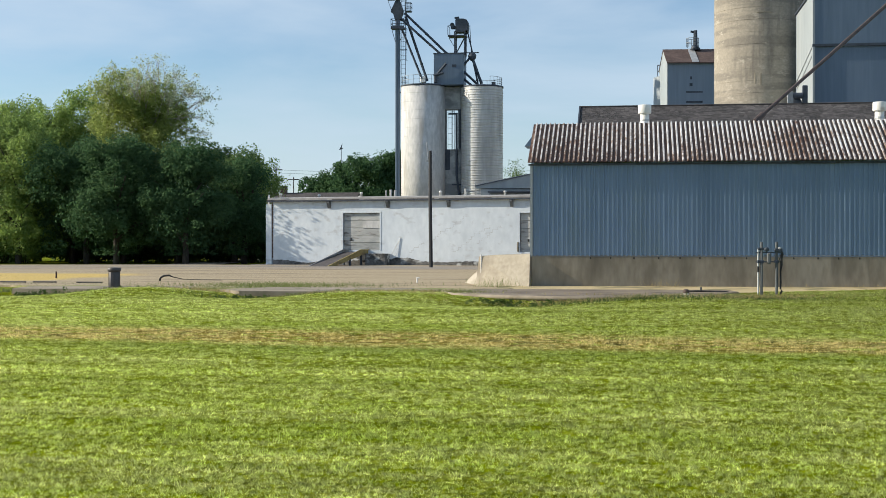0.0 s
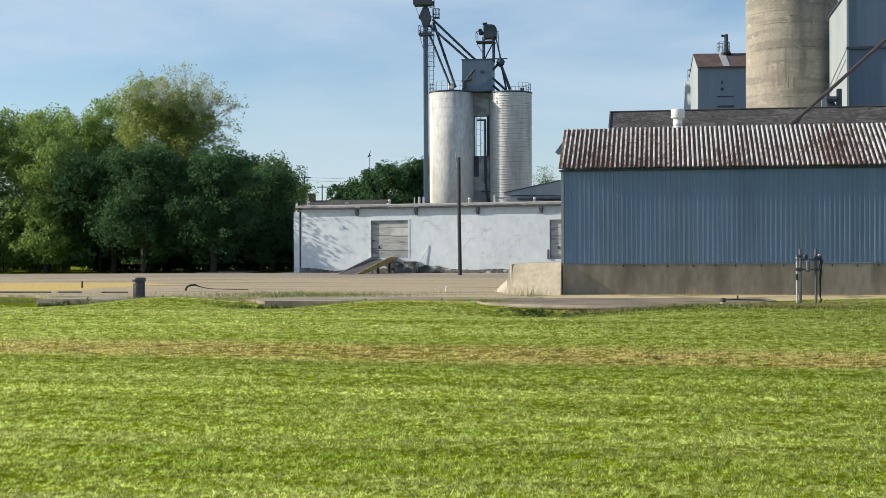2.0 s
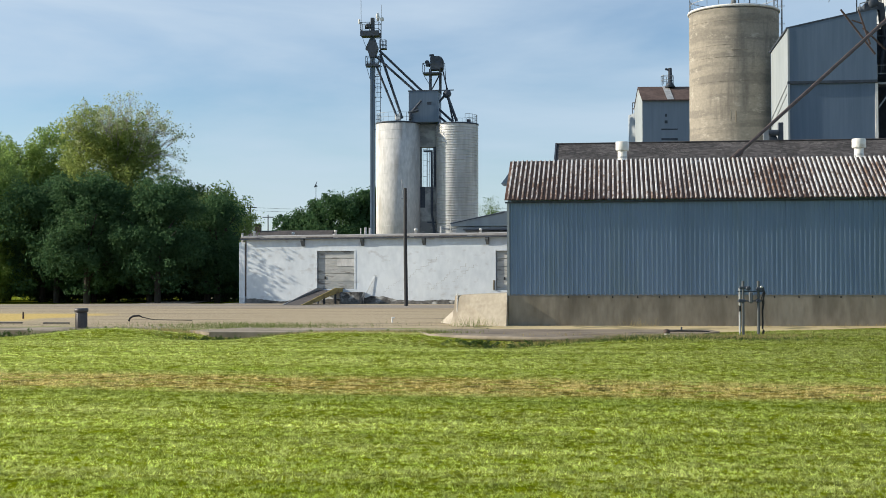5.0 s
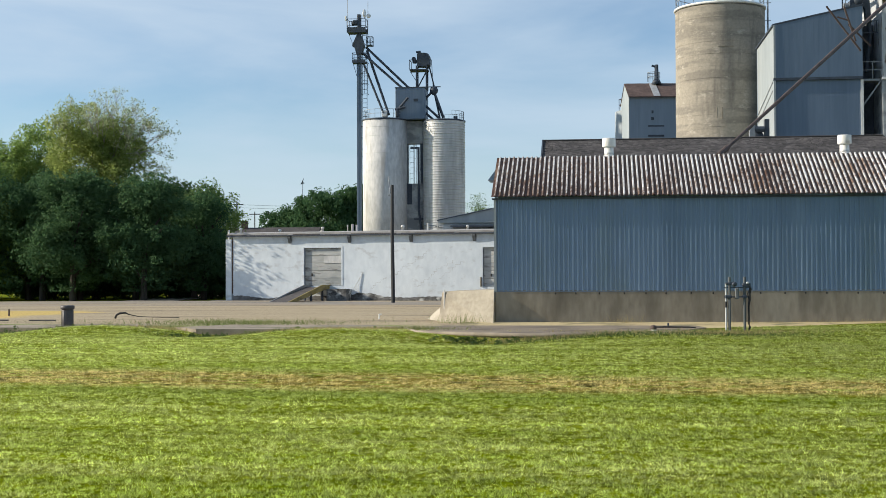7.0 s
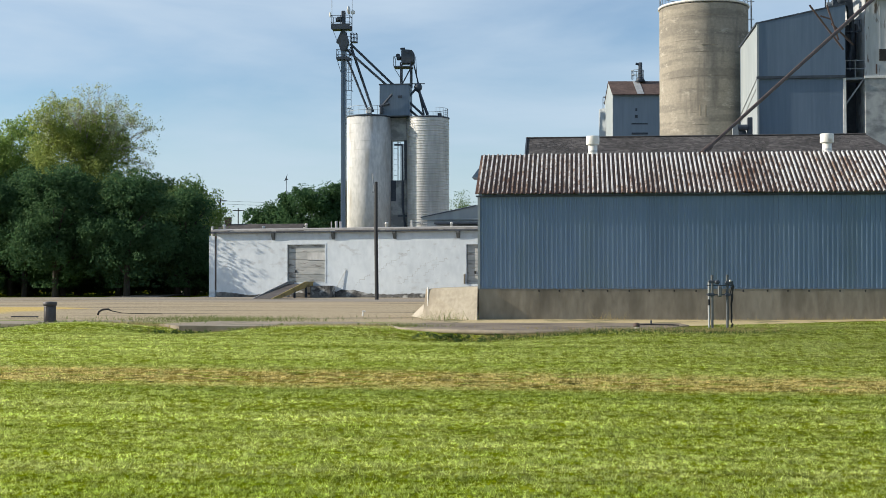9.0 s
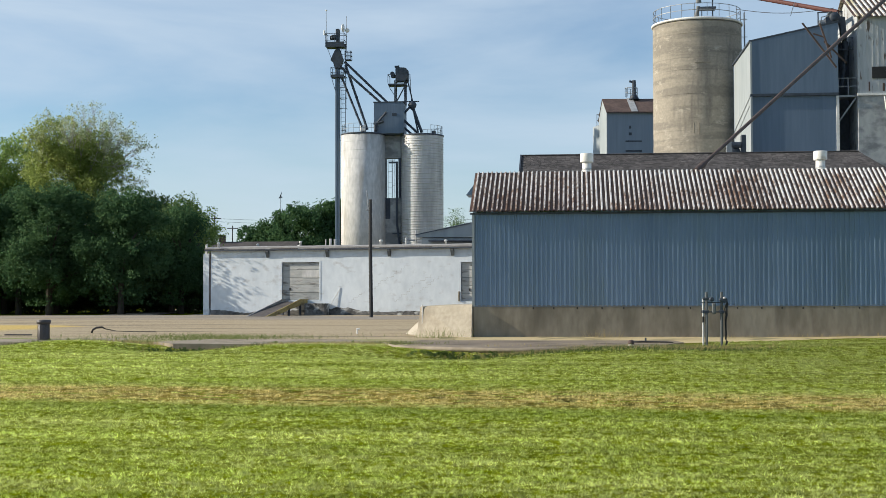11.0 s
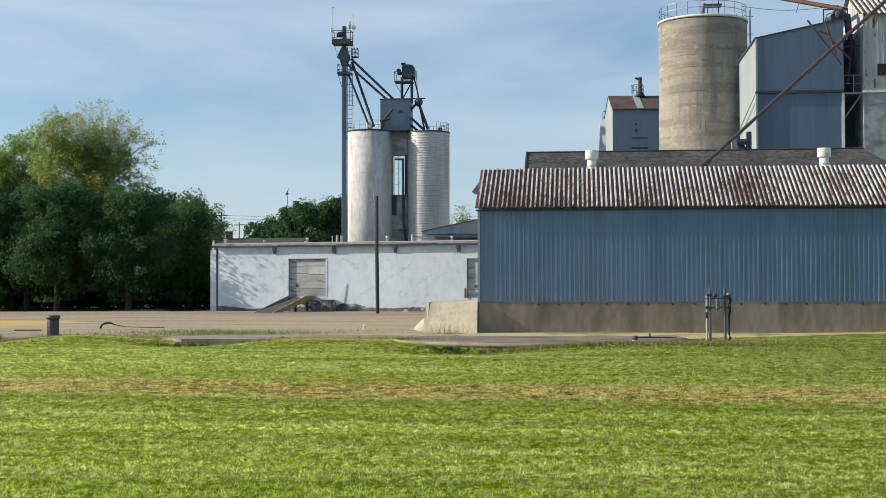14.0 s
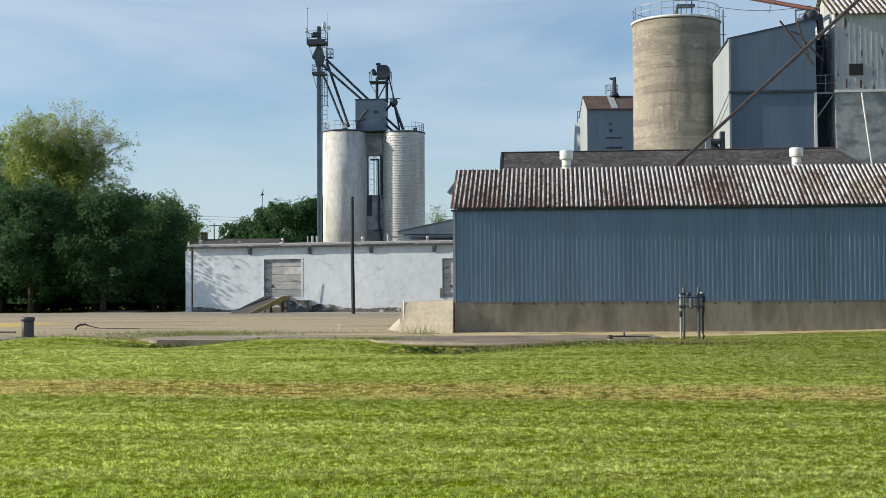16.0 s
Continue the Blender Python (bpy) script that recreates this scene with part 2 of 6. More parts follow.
def rusted(name, bias, lichen=0.0):
    """Galvanised roofing: rust in broad patches and fine specks, more of it near the eave, and a little lichen."""
    return blend_material(name, [
        ((0.38, 0.385, 0.39), (0.66, 0.67, 0.68), (), 0, 1),
        ((0.30, 0.28, 0.19), (0.42, 0.39, 0.27), ((0.7, 0.5, (1, 1, 1), 3.0), (0.3, 2.5, (1, 1, 1), 3.0), ("X", 2.0, 18.0, -0.10, lichen)), 0.55, 0.66),
        ((0.13, 0.085, 0.062), (0.25, 0.165, 0.12), ((0.55, 0.42, (1, 0.8, 0.8), 3.0), (0.55, 3.2, (1.6, 0.6, 0.6), 5.0), (0.6, 11.0, (1, 0.6, 0.6), 4.0), ("Z", 4.7, 6.4, 0.05, -0.05)), 0.86 - bias, 1.02 - bias),
        ((0.05, 0.03, 0.023), (0.12, 0.058, 0.038), ((0.7, 0.5, (1, 0.8, 0.8), 4.0), (0.7, 5.5, (1.8, 0.6, 0.6), 5.0), ("Z", 4.7, 6.4, 0.04, -0.05)), 0.75 - bias, 0.90 - bias),
    ], rough=0.6, bump=0.25)


M = dict(
    yard=blend_material("worn_yard", [
        ((0.31, 0.25, 0.162), (0.50, 0.415, 0.285), (), 0, 1),
        ((0.22, 0.20, 0.18), (0.33, 0.305, 0.275), ((0.7, 0.25, (0.15, 1, 1), 3.0), ("Y", 72, 88, -0.06, 0.2)), 0.40, 0.62),
        ((0.13, 0.10, 0.075), (0.20, 0.165, 0.12), ((0.8, 0.7, (0.10, 1.3, 1), 6.0), (0.2, 5.0, (0.4, 1.5, 1), 4.0)), 0.545, 0.63),
        ((0.46, 0.33, 0.10), (0.66, 0.50, 0.19), ((0.5, 0.6, (0.3, 1.0, 1), 5.0), ("Y", 52.5, 55.5, -0.5, 0.0), ("Y", 66, 75, 0.0, -0.5), ("X", -27, -19.5, 0.25, -0.35)), 0.34, 0.44),
        ((0.14, 0.19, 0.05), (0.29, 0.33, 0.10), ((0.6, 0.9, (0.35, 1.2, 1), 5.0), ("Y", 47, 53, 0.1, -0.15), ("X", -30, -4, 0.06, -0.04)), 0.33, 0.44),
    ], rough=0.95, bump=0.5, spec=0.1),
    rust_roof=rusted("rusted_roof_steel", 0.02, 0.05), rust_shade=rusted("rust_and_shade_in_valleys", 0.27), slab=surface("pale_slab_concrete", (0.24, 0.20, 0.15), (0.36, 0.305, 0.235), 7, 0.6, (0.5, 1, 1), 0.92, stain=(0.19, 0.16, 0.12), stain_scale=0.8, stain_at=(0.5, 0.66), bump=0.3),
    silo_conc=blend_material("slipformed_concrete", [
        ((0.285, 0.257, 0.212), (0.335, 0.305, 0.252), (), 0, 1),
        ((0.212, 0.193, 0.163), (0.252, 0.23, 0.195), ((0.8, 0.55, (0.3, 0.3, 2.6), 4.0), (0.2, 3.0, (0.5, 0.5, 1.4), 4.0)), 0.48, 0.58),
        ((0.37, 0.337, 0.28), (0.43, 0.395, 0.335), ((0.7, 1.6, (0.6, 0.6, 1.0), 5.0), (0.3, 6.0, (0.5, 0.5, 2.0), 3.0)), 0.56, 0.66),
        ((0.19, 0.172, 0.146), (0.225, 0.205, 0.175), ((0.6, 1.3, (1.6, 1.6, 0.16), 4.0), (0.4, 0.5, (1, 1, 0.5), 2.0)), 0.56, 0.68),
    ], rough=0.92, bump=0.25, spec=0.2, grain_scale=5.0),
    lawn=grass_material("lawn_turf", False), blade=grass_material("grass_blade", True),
    dry_pale=surface("pale_dry_grass", (0.40, 0.32, 0.17), (0.58, 0.48, 0.28), 12, 0.6, (0.5, 1, 1), 0.95, bump=0.6, stain=(0.22, 0.2, 0.1), stain_scale=0.7, stain_at=(0.52, 0.62)),
    far_roof=surface("rust_red_roof", (0.065, 0.042, 0.036), (0.13, 0.088, 0.075), 3, 0.6, rough=0.85),
    concrete=surface("old_concrete", (0.34, 0.30, 0.235), (0.47, 0.42, 0.335), 7, 0.6, (1, 1, 1), 0.9, stain=(0.27, 0.235, 0.185), stain_scale=0.8, stain_at=(0.55, 0.7), bump=0.3),
    plinth=surface("weathered_concrete", (0.20, 0.175, 0.135), (0.31, 0.28, 0.225), 5, 0.5, (1, 1, 0.35), 0.92, stain=(0.13, 0.115, 0.09), stain_scale=0.9, stain_stretch=(1, 1, 0.25), stain_at=(0.5, 0.7), bump=0.3),
    pad=surface("pad_concrete", (0.17, 0.135, 0.10), (0.28, 0.23, 0.17), 6, 0.4, (0.5, 1, 1), 0.93, bump=0.3, stain=(0.11, 0.09, 0.07), stain_scale=0.5),
    blue=surface("blue_steel", (0.132, 0.206, 0.308), (0.174, 0.254, 0.365), 3, 0.4, (1, 1, 0.2), 0.42, 0.0, bump=0.05, vary=0.05, spec=0.5, stain=(0.15, 0.22, 0.27), stain_scale=0.4, stain_stretch=(1.5, 1, 0.3)),
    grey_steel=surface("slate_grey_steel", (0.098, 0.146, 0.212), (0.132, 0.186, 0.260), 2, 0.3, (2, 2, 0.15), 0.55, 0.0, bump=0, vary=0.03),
    rust=surface("rusty_steel", (0.055, 0.039, 0.034), (0.12, 0.083, 0.07), 6, 0.8, rough=0.75, bump=0.2),
    redpipe=surface("red_oxide_steel", (0.075, 0.024, 0.02), (0.12, 0.042, 0.034), 3, 0.4, rough=0.7),
    shingle=surface("dark_shingles", (0.045, 0.043, 0.045), (0.11, 0.10, 0.098), 5, 0.6, rough=0.95, bump=0.3, vary=0.35, island=True),
    white_wall=surface("whitewashed_block", (0.545, 0.60, 0.65), (0.69, 0.745, 0.79), 2.5, 0.35, (1, 1, 0.6), 0.9, bump=0.15, stain=(0.42, 0.43, 0.44), stain_scale=1.1, stain_stretch=(1.0, 1.0, 1.6), stain_at=(0.58, 0.78)),
    foot_grime_shade=surface("wall_foot_grime_and_shadow", (0.03, 0.03, 0.03), (0.20, 0.20, 0.195), 4.5, 1.2, (1, 1, 1.2), 0.95, bump=0.3, stain=(0.48, 0.49, 0.48), stain_scale=1.8, stain_stretch=(0.6, 1, 1), stain_at=(0.55, 0.66)),
    white_silo=surface("white_stave_silo", (0.41, 0.415, 0.41), (0.64, 0.635, 0.62), 4.0, 0.6, (1, 1, 0.35), 0.75, bump=0.08, stain=(0.36, 0.34, 0.31), stain_scale=0.9, stain_stretch=(1.5, 1.5, 0.25), stain_at=(0.54, 0.72)),
    # distance haze put into the steel's colour, paler and bluer
    hazy_steel=surface("hazed_blue_steel", (0.16, 0.21, 0.27), (0.20, 0.255, 0.32), 2, 0.3, (2, 2, 0.15), 0.6, bump=0.03),
    galv=surface("galvanised_steel", (0.42, 0.43, 0.43), (0.60, 0.60, 0.60), 3.0, 0.4, (1, 1, 0.2), 0.45, 0.35, bump=0.05, stain=(0.3, 0.3, 0.29), stain_scale=0.6, stain_stretch=(1, 1, 0.2), stain_at=(0.5, 0.75)),
    pale_side=surface("pale_steel", (0.25, 0.285, 0.305), (0.335, 0.37, 0.385), 2, 0.3, (1, 1, 0.2), 0.6, bump=0.04),
    tall_conc=surface("patched_concrete", (0.26, 0.28, 0.29), (0.42, 0.44, 0.44), 2.5, 0.4, (1, 1, 0.7), 0.9, bump=0.2, stain=(0.185, 0.20, 0.21), stain_scale=0.9, stain_stretch=(0.8, 1, 1.3), stain_at=(0.47, 0.62)),
    tall_metal=surface("peeling_white_steel", (0.35, 0.375, 0.39), (0.48, 0.50, 0.51), 2.5, 0.5, (2, 2, 0.3), 0.7, bump=0.1, stain=(0.13, 0.10, 0.08), stain_scale=1.5, stain_stretch=(1.8, 1.8, 0.4), stain_at=(0.585, 0.65)),
    dark_metal=surface("dark_painted_steel", (0.028, 0.038, 0.056), (0.06, 0.076, 0.10), 4, 0.5, rough=0.6),
    steel=surface("grey_steel", (0.20, 0.22, 0.24), (0.30, 0.32, 0.34), 4, 0.5, rough=0.5, metal=0.3),
    dark_steel=surface("weathered_post_steel", (0.07, 0.08, 0.085), (0.15, 0.16, 0.165), 6, 1.0, (1, 1, 0.2), 0.6),
    white_paint=surface("white_paint", (0.66, 0.65, 0.62), (0.80, 0.79, 0.76), 6, 1.0, rough=0.6, stain=(0.45, 0.40, 0.33), stain_scale=3, stain_at=(0.6, 0.75)),
    door=surface("grey_overhead_door", (0.29, 0.31, 0.31), (0.50, 0.50, 0.48), 3, 0.6, (0.5, 1, 2), 0.7, bump=0.1, vary=0.12, stain=(0.14, 0.13, 0.12), stain_scale=1.6, stain_stretch=(0.5, 1, 2.2), stain_at=(0.55, 0.68)),
    wood=surface("weathered_pole_wood", (0.026, 0.027, 0.03), (0.06, 0.06, 0.062), 6, 0.8, (1, 1, 0.1), 0.9),
    yellow=surface("worn_yellow_steel", (0.26, 0.20, 0.07), (0.38, 0.30, 0.12), 5, 0.8, rough=0.7, stain=(0.2, 0.15, 0.08), stain_scale=2),
    deck=surface("dark_ramp_deck", (0.05, 0.045, 0.045), (0.11, 0.1, 0.1), 5, 0.8, rough=0.85),
    roof_edge=surface("tar_roof_edge", (0.24, 0.235, 0.23), (0.42, 0.41, 0.40), 4, 0.5, (0.4, 1, 1), 0.9),
    bin=surface("brown_plastic_bin", (0.06, 0.055, 0.055), (0.10, 0.09, 0.09), 5, 1, rough=0.5),
    black=surface("black_rubber", (0.015, 0.015, 0.015), (0.03, 0.03, 0.03), 6, 1, rough=0.7),
    bark=surface("bark", (0.03, 0.026, 0.02), (0.07, 0.06, 0.05), 6, 1, (1, 1, 0.2), 0.95, bump=0.4),
    twig=surface("pale_twigs", (0.30, 0.27, 0.22), (0.44, 0.40, 0.34), 6, 1, rough=0.9),
    leaf=leaf_material("leaf_green", (0.13, 0.225, 0.062), (0.35, 0.46, 0.125), 0.55),
    leaf_olive=leaf_material("leaf_olive", (0.185, 0.25, 0.06), (0.41, 0.475, 0.145), 0.55),
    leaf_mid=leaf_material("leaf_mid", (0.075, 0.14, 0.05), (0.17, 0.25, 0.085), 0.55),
    leaf_pale=leaf_material("leaf_pale", (0.30, 0.36, 0.17), (0.50, 0.55, 0.30), 0.4),
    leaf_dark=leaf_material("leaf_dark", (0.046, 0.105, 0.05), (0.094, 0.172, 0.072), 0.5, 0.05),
    weed_dark=leaf_material("weed_dark", (0.03, 0.06, 0.015), (0.09, 0.14, 0.035)), dry_leaf=leaf_material("dry_stalks", (0.30, 0.24, 0.10), (0.48, 0.40, 0.19)),
    weed=leaf_material("weed_green", (0.09, 0.13, 0.035), (0.24, 0.27, 0.10)),
)


# ---- building helpers ----
def part(name, bm, material, parent=None, label=""):
    me = bpy.data.meshes.new(name)
    bm.to_mesh(me)
    bm.free()
    me.materials.append(M[material])
    ob = new(name, me)
    if parent:
        ob.parent = parent
    if label:
        ob["label"] = label
    return ob


def piece(name, me, parent, m):
    """One more object on a shared mesh."""
    ob = new(name, me)
    ob.parent = parent
    ob.matrix_basis = m
    return ob


def mesh_of(name, bm, material):
    me = bpy.data.meshes.new(name)
    bm.to_mesh(me)
    bm.free()
    me.materials.append(M[material])
    return me


def mesh_from(name, verts, faces, material):
    me = bpy.data.meshes.new(name)
    me.from_pydata([tuple(v) for v in verts], [], [tuple(int(i) for i in f) for f in faces])
    me.materials.append(M[material])
    return me


def thing(name, m, label, category, group="", kind=""):
    ob = new(name)
    ob.matrix_basis = m
    return tagged(ob, label, category, group, kind)


def B():
    return bmesh.new()


def box(bm, x0, x1, y0, y1, z0, z1, bevel=0.0):
    r = bmesh.ops.create_cube(bm, size=1.0, matrix=Matrix.Translation(((x0 + x1) / 2, (y0 + y1) / 2, (z0 + z1) / 2)) @ Matrix.Diagonal((x1 - x0, y1 - y0, z1 - z0, 1)))
    if bevel:
        bmesh.ops.bevel(bm, geom=list({e for v in r["verts"] for e in v.link_edges}), offset=bevel, segments=1, affect="EDGES")
    return bm


def tube(bm, p, q, r0, r1=None, seg=8, caps=True):
    p, q = Vector(p), Vector(q)
    d = q - p
    m = Matrix.Translation((p + q) / 2) @ d.to_track_quat("Z", "Y").to_matrix().to_4x4()
    bmesh.ops.create_cone(bm, cap_ends=caps, segments=seg, radius1=r0, radius2=r0 if r1 is None else r1, depth=d.length, matrix=m)
    return bm


def bar(bm, p, q, w, h=None):
    """A square bar from p to q."""
    p, q = Vector(p), Vector(q)
    d = q - p
    m = Matrix.Translation((p + q) / 2) @ d.to_track_quat("Z", "Y").to_matrix().to_4x4() @ Matrix.Diagonal((w, h or w, d.length, 1))
    bmesh.ops.create_cube(bm, size=1.0, matrix=m)
    return bm


def prism(bm, profile, axis, a, b):
    """A closed outline of (u, v) drawn out along x (u=y, v=z), y (u=x, v=z) or z (u=x, v=y)."""
    def at(u, v, t):
        return {"x": (t, u, v), "y": (u, t, v), "z": (u, v, t)}[axis]
    lo, hi = [bm.verts.new(at(u, v, a)) for u, v in profile], [bm.verts.new(at(u, v, b)) for u, v in profile]
    k = len(profile)
    bm.faces.new(lo), bm.faces.new(hi[::-1])
    for i in range(k):
        bm.faces.new((lo[i], hi[i], hi[(i + 1) % k], lo[(i + 1) % k]))
    bmesh.ops.recalc_face_normals(bm, faces=bm.faces)
    return bm


def lathe(bm, rings, seg=48, smooth=True):
    """Rings of (radius, z) round the z axis."""
    loops = [[bm.verts.new((r * math.cos(2 * math.pi * i / seg), r * math.sin(2 * math.pi * i / seg), z)) for i in range(seg)] for r, z in rings]
    for a, b in zip(loops, loops[1:]):
        for i in range(seg):
            f = bm.faces.new((a[i], a[(i + 1) % seg], b[(i + 1) % seg], b[i]))
            f.smooth = smooth
    bm.faces.new(loops[0][::-1]), bm.faces.new(loops[-1])
    return bm


def ribbed(length, width, pitch, depth, flat=0.55, thick=0.004, valleys=False, side=None):
    """A ribbed sheet in x (across the ribs) and z (along them), ribs towards -y."""
    bm = B()
    n = max(1, round(width / pitch))
    pts = []
    for i in range(n):
        x = i * pitch
        e = pitch * (1 - flat) / 4 if side is None else side
        pts += [(x, 0.0), (x + pitch * flat, 0.0), (x + pitch * flat + e, -depth), (x + pitch - e, -depth)]
    pts.append((n * pitch, 0.0))
    lo, hi = [bm.verts.new((x, y, 0)) for x, y in pts], [bm.verts.new((x, y, length)) for x, y in pts]
    for i in range(len(pts) - 1):
        f = bm.faces.new((lo[i], lo[i + 1], hi[i + 1], hi[i]))
        # valleys and slopes turned from the sun: shade put into a rustier colour
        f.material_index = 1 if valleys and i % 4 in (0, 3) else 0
    back = [bm.verts.new((x, thick, z)) for z in (0, length) for x in (0, n * pitch)]
    bm.faces.new((back[1], back[0], back[2], back[3]))
    return bm


def sweep(bm, points, radii, seg=8):
    """One continuous bent pipe through the points."""
    pts = [Vector(p) for p in points]
    radii = radii if isinstance(radii, (list, tuple)) else [radii] * len(pts)
    loops = []
    for i, p in enumerate(pts):
        d = (pts[min(i + 1, len(pts) - 1)] - pts[max(i - 1, 0)]).normalized()
        q = d.to_track_quat("Z", "Y")
        loops.append([bm.verts.new(p + q @ Vector((radii[i] * math.cos(2 * math.pi * k / seg), radii[i] * math.sin(2 * math.pi * k / seg), 0))) for k in range(seg)])
    for a, c in zip(loops, loops[1:]):
        for k in range(seg):
            bm.faces.new((a[k], a[(k + 1) % seg], c[(k + 1) % seg], c[k])).smooth = True
    bm.faces.new(loops[0][::-1]), bm.faces.new(loops[-1])
    return bm


# ---- ground ----
def bump_at(x, y, cx, cy, rx, ry):
    return math.exp(-((x - cx) / rx) ** 2 - ((y - cy) / ry) ** 2)


def ground_z(x, y):
    """Height of the turf: nearly level, with swales before the slabs and a rise past the shed's far end."""
    z = 0.035 * (noise.noise(Vector((x * 0.16, y * 0.22, 3.0)))) - 0.01
    z -= 0.30 * bump_at(x, y, -3.5, 37.4, 2.0, 2.1) + 0.36 * bump_at(x, y, -21.6, 42.0, 2.4, 2.2) + 0.34 * bump_at(x, y, -12.4, 41.4, 1.5, 1.9)
    z += 0.16 * bump_at(x, y, -16.4, 42.6, 1.9, 2.2) + 0.10 * bump_at(x, y, -8.4, 41.5, 2.6, 2.0) + 0.08 * bump_at(x, y, 1.2, 39.0, 1.6, 1.2)
    if y > 43:
        z -= min(1.0, (y - 43) / 2.5) * 0.09
    if x > 2:
        z += 0.016 * min(x - 2, 14) * max(0.0, min(1.0, (y - 36) / 10)) * (1 if y < 52 else 0.0)
    if y > 104 or x > 40:
        z = min(z, -0.05)
    return z


def steps(*runs):
    out = []
    for a, b, d in runs:
        k = max(1, round((b - a) / d))
        out += [a + (b - a) * i / k for i in range(k)]
    return out + [runs[-1][1]]


gx = steps((-3000, -400, 300), (-400, -100, 30), (-100, -30, 5), (-30, 22, 0.5), (22, 60, 4), (60, 400, 30), (400, 3000, 300))
gy = steps((-1500, -100, 200), (-100, -5, 10), (-5, 6, 1.5), (6, 54, 0.5), (54, 130, 4), (130, 400, 30), (400, 3200, 300))
verts = [(x, y, ground_z(x, y)) for y in gy for x in gx]
nx = len(gx)
faces = [(j * nx + i, j * nx + i + 1, (j + 1) * nx + i + 1, (j + 1) * nx + i) for j in range(len(gy) - 1) for i in range(nx - 1)]
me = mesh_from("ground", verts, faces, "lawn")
for f in me.polygons:
    f.use_smooth = True
tagged(new("ground", me), "mown green lawn with a dry brown strip across it", "lawn", kind="structure")


def sheet(name, outline, z, material, label, category, thick=0.1, wobble=0.25, seed=1):
    """A flat slab of ground with an uneven outline; z is its top."""
    rng = random.Random(seed)
    pts = []
    for (x0, y0), (x1, y1) in zip(outline, outline[1:] + outline[:1]):
        k = max(1, int(math.hypot(x1 - x0, y1 - y0) / 1.2))
        k = min(k, 60)
        pts += [(x0 + (x1 - x0) * i / k + rng.uniform(-wobble, wobble), y0 + (y1 - y0) * i / k + rng.uniform(-wobble, wobble)) for i in range(k)]
    bm = B()
    lift = [max(0.0, ground_z(x, y) + 0.01) if z < 0.0 and y < 60 else 0.0 for x, y in pts]
    top = [bm.verts.new((x, y, z + d)) for (x, y), d in zip(pts, lift)]
    low = [bm.verts.new((x, y, z - thick)) for x, y in pts]
    # where the edge rises with the turf, the level middle begins a little way in
    inner = [bm.verts.new((x, y + 2.5, z)) if d > 0 else v for (x, y), d, v in zip(pts, lift, top)]
    bm.faces.new(inner)
    for i in range(len(pts)):
        j = (i + 1) % len(pts)
        bm.faces.new((low[i], low[j], top[j], top[i]))
        ring = []
        for v in (top[i], top[j], inner[j], inner[i]):
            if v not in ring:
                ring.append(v)
        if len(ring) > 2:
            bm.faces.new(ring)
    bmesh.ops.recalc_face_normals(bm, faces=bm.faces)
    return tagged(part(name, bm, material), label, category, kind="structure")


sheet("gravel_lot", [(-110, 90), (-60, 93), (-37, 97.5), (-29, 97.5), (-28, 175), (45, 175), (45, 52), (-3.9, 51), (-5, 45.6), (-12, 46.3), (-19, 47.5), (-27, 50), (-60, 60), (-110, 75)], -0.015, "yard", "worn grey-brown gravel and asphalt yard", "yard", seed=3)
sheet("gravel_track", [(-35.5, 96.6), (-31.5, 96.6), (-34.5, 116), (-37.0, 138), (-41.0, 138), (-38.0, 116)], -0.005, "yard", "pale gravel track leading off under the trees", "track", thick=0.05, wobble=0.12, seed=8)

# tan strip at the foot of the shed, following the rise
def front_vert(x):
    y = 44.8 + 0.192 * max(0, x - 2) + random.uniform(-0.2, 0.2)
    return bm.verts.new((x, y, ground_z(x, y) - 0.02))


bm = B()
cols = [(x, bm.verts.new((x, 50.2, max(0.0, ground_z(x, 49.5)) + 0.02)), front_vert(x)) for x in steps((-5.0, 24, 0.5))]
for a, b in zip(cols, cols[1:]):
    bm.faces.new((a[2], b[2], b[1], a[1]))
tagged(part("dry_strip", bm, "dry_pale"), "strip of dry tan grass along the shed's foot", "dry grass", kind="structure")


def slab(outline, top, label, seed, material="slab"):
    return sheet("concrete_slab", outline, top, material, label, "slab", thick=0.35, wobble=0.07, seed=seed)


slab([(-22.3, 46.6), (-21.9, 44.3), (-18.2, 43.9), (-15.6, 45.6), (-16.5, 48.0)], 0.03, "low concrete slab at the lawn's edge", 11)
slab([(-14.4, 44.6), (-13.2, 43.2), (-9.5, 43.0), (-6.2, 44.4), (-8.0, 47.0), (-13, 47.2)], 0.025, "low concrete slab with weeds at its edge", 12)
slab([(-6.3, 43.6), (-5.6, 41.2), (-3.6, 39.9), (-1.5, 39.2), (0.9, 39.4), (2.2, 41.0), (3.4, 44.5), (3.2, 46.2), (-5.4, 46.4)], 0.03, "stained concrete apron with a curved edge", 13, "pad")
lip = sweep(B(), [(-6.3, 43.6, 0.0), (-5.6, 41.2, 0.0), (-4.7, 40.45, 0.0), (-3.6, 39.87, 0.0), (-2.5, 39.4, 0.0), (-1.5, 39.17, 0.0), (-0.3, 39.2, 0.0), (0.9, 39.37, 0.0), (1.7, 40.1, 0.0), (2.2, 41.0, 0.0)], 0.07, 8)
tagged(part("kerb", lip, "slab"), "pale rounded kerb along the apron's curved edge", "kerb", kind="structure")


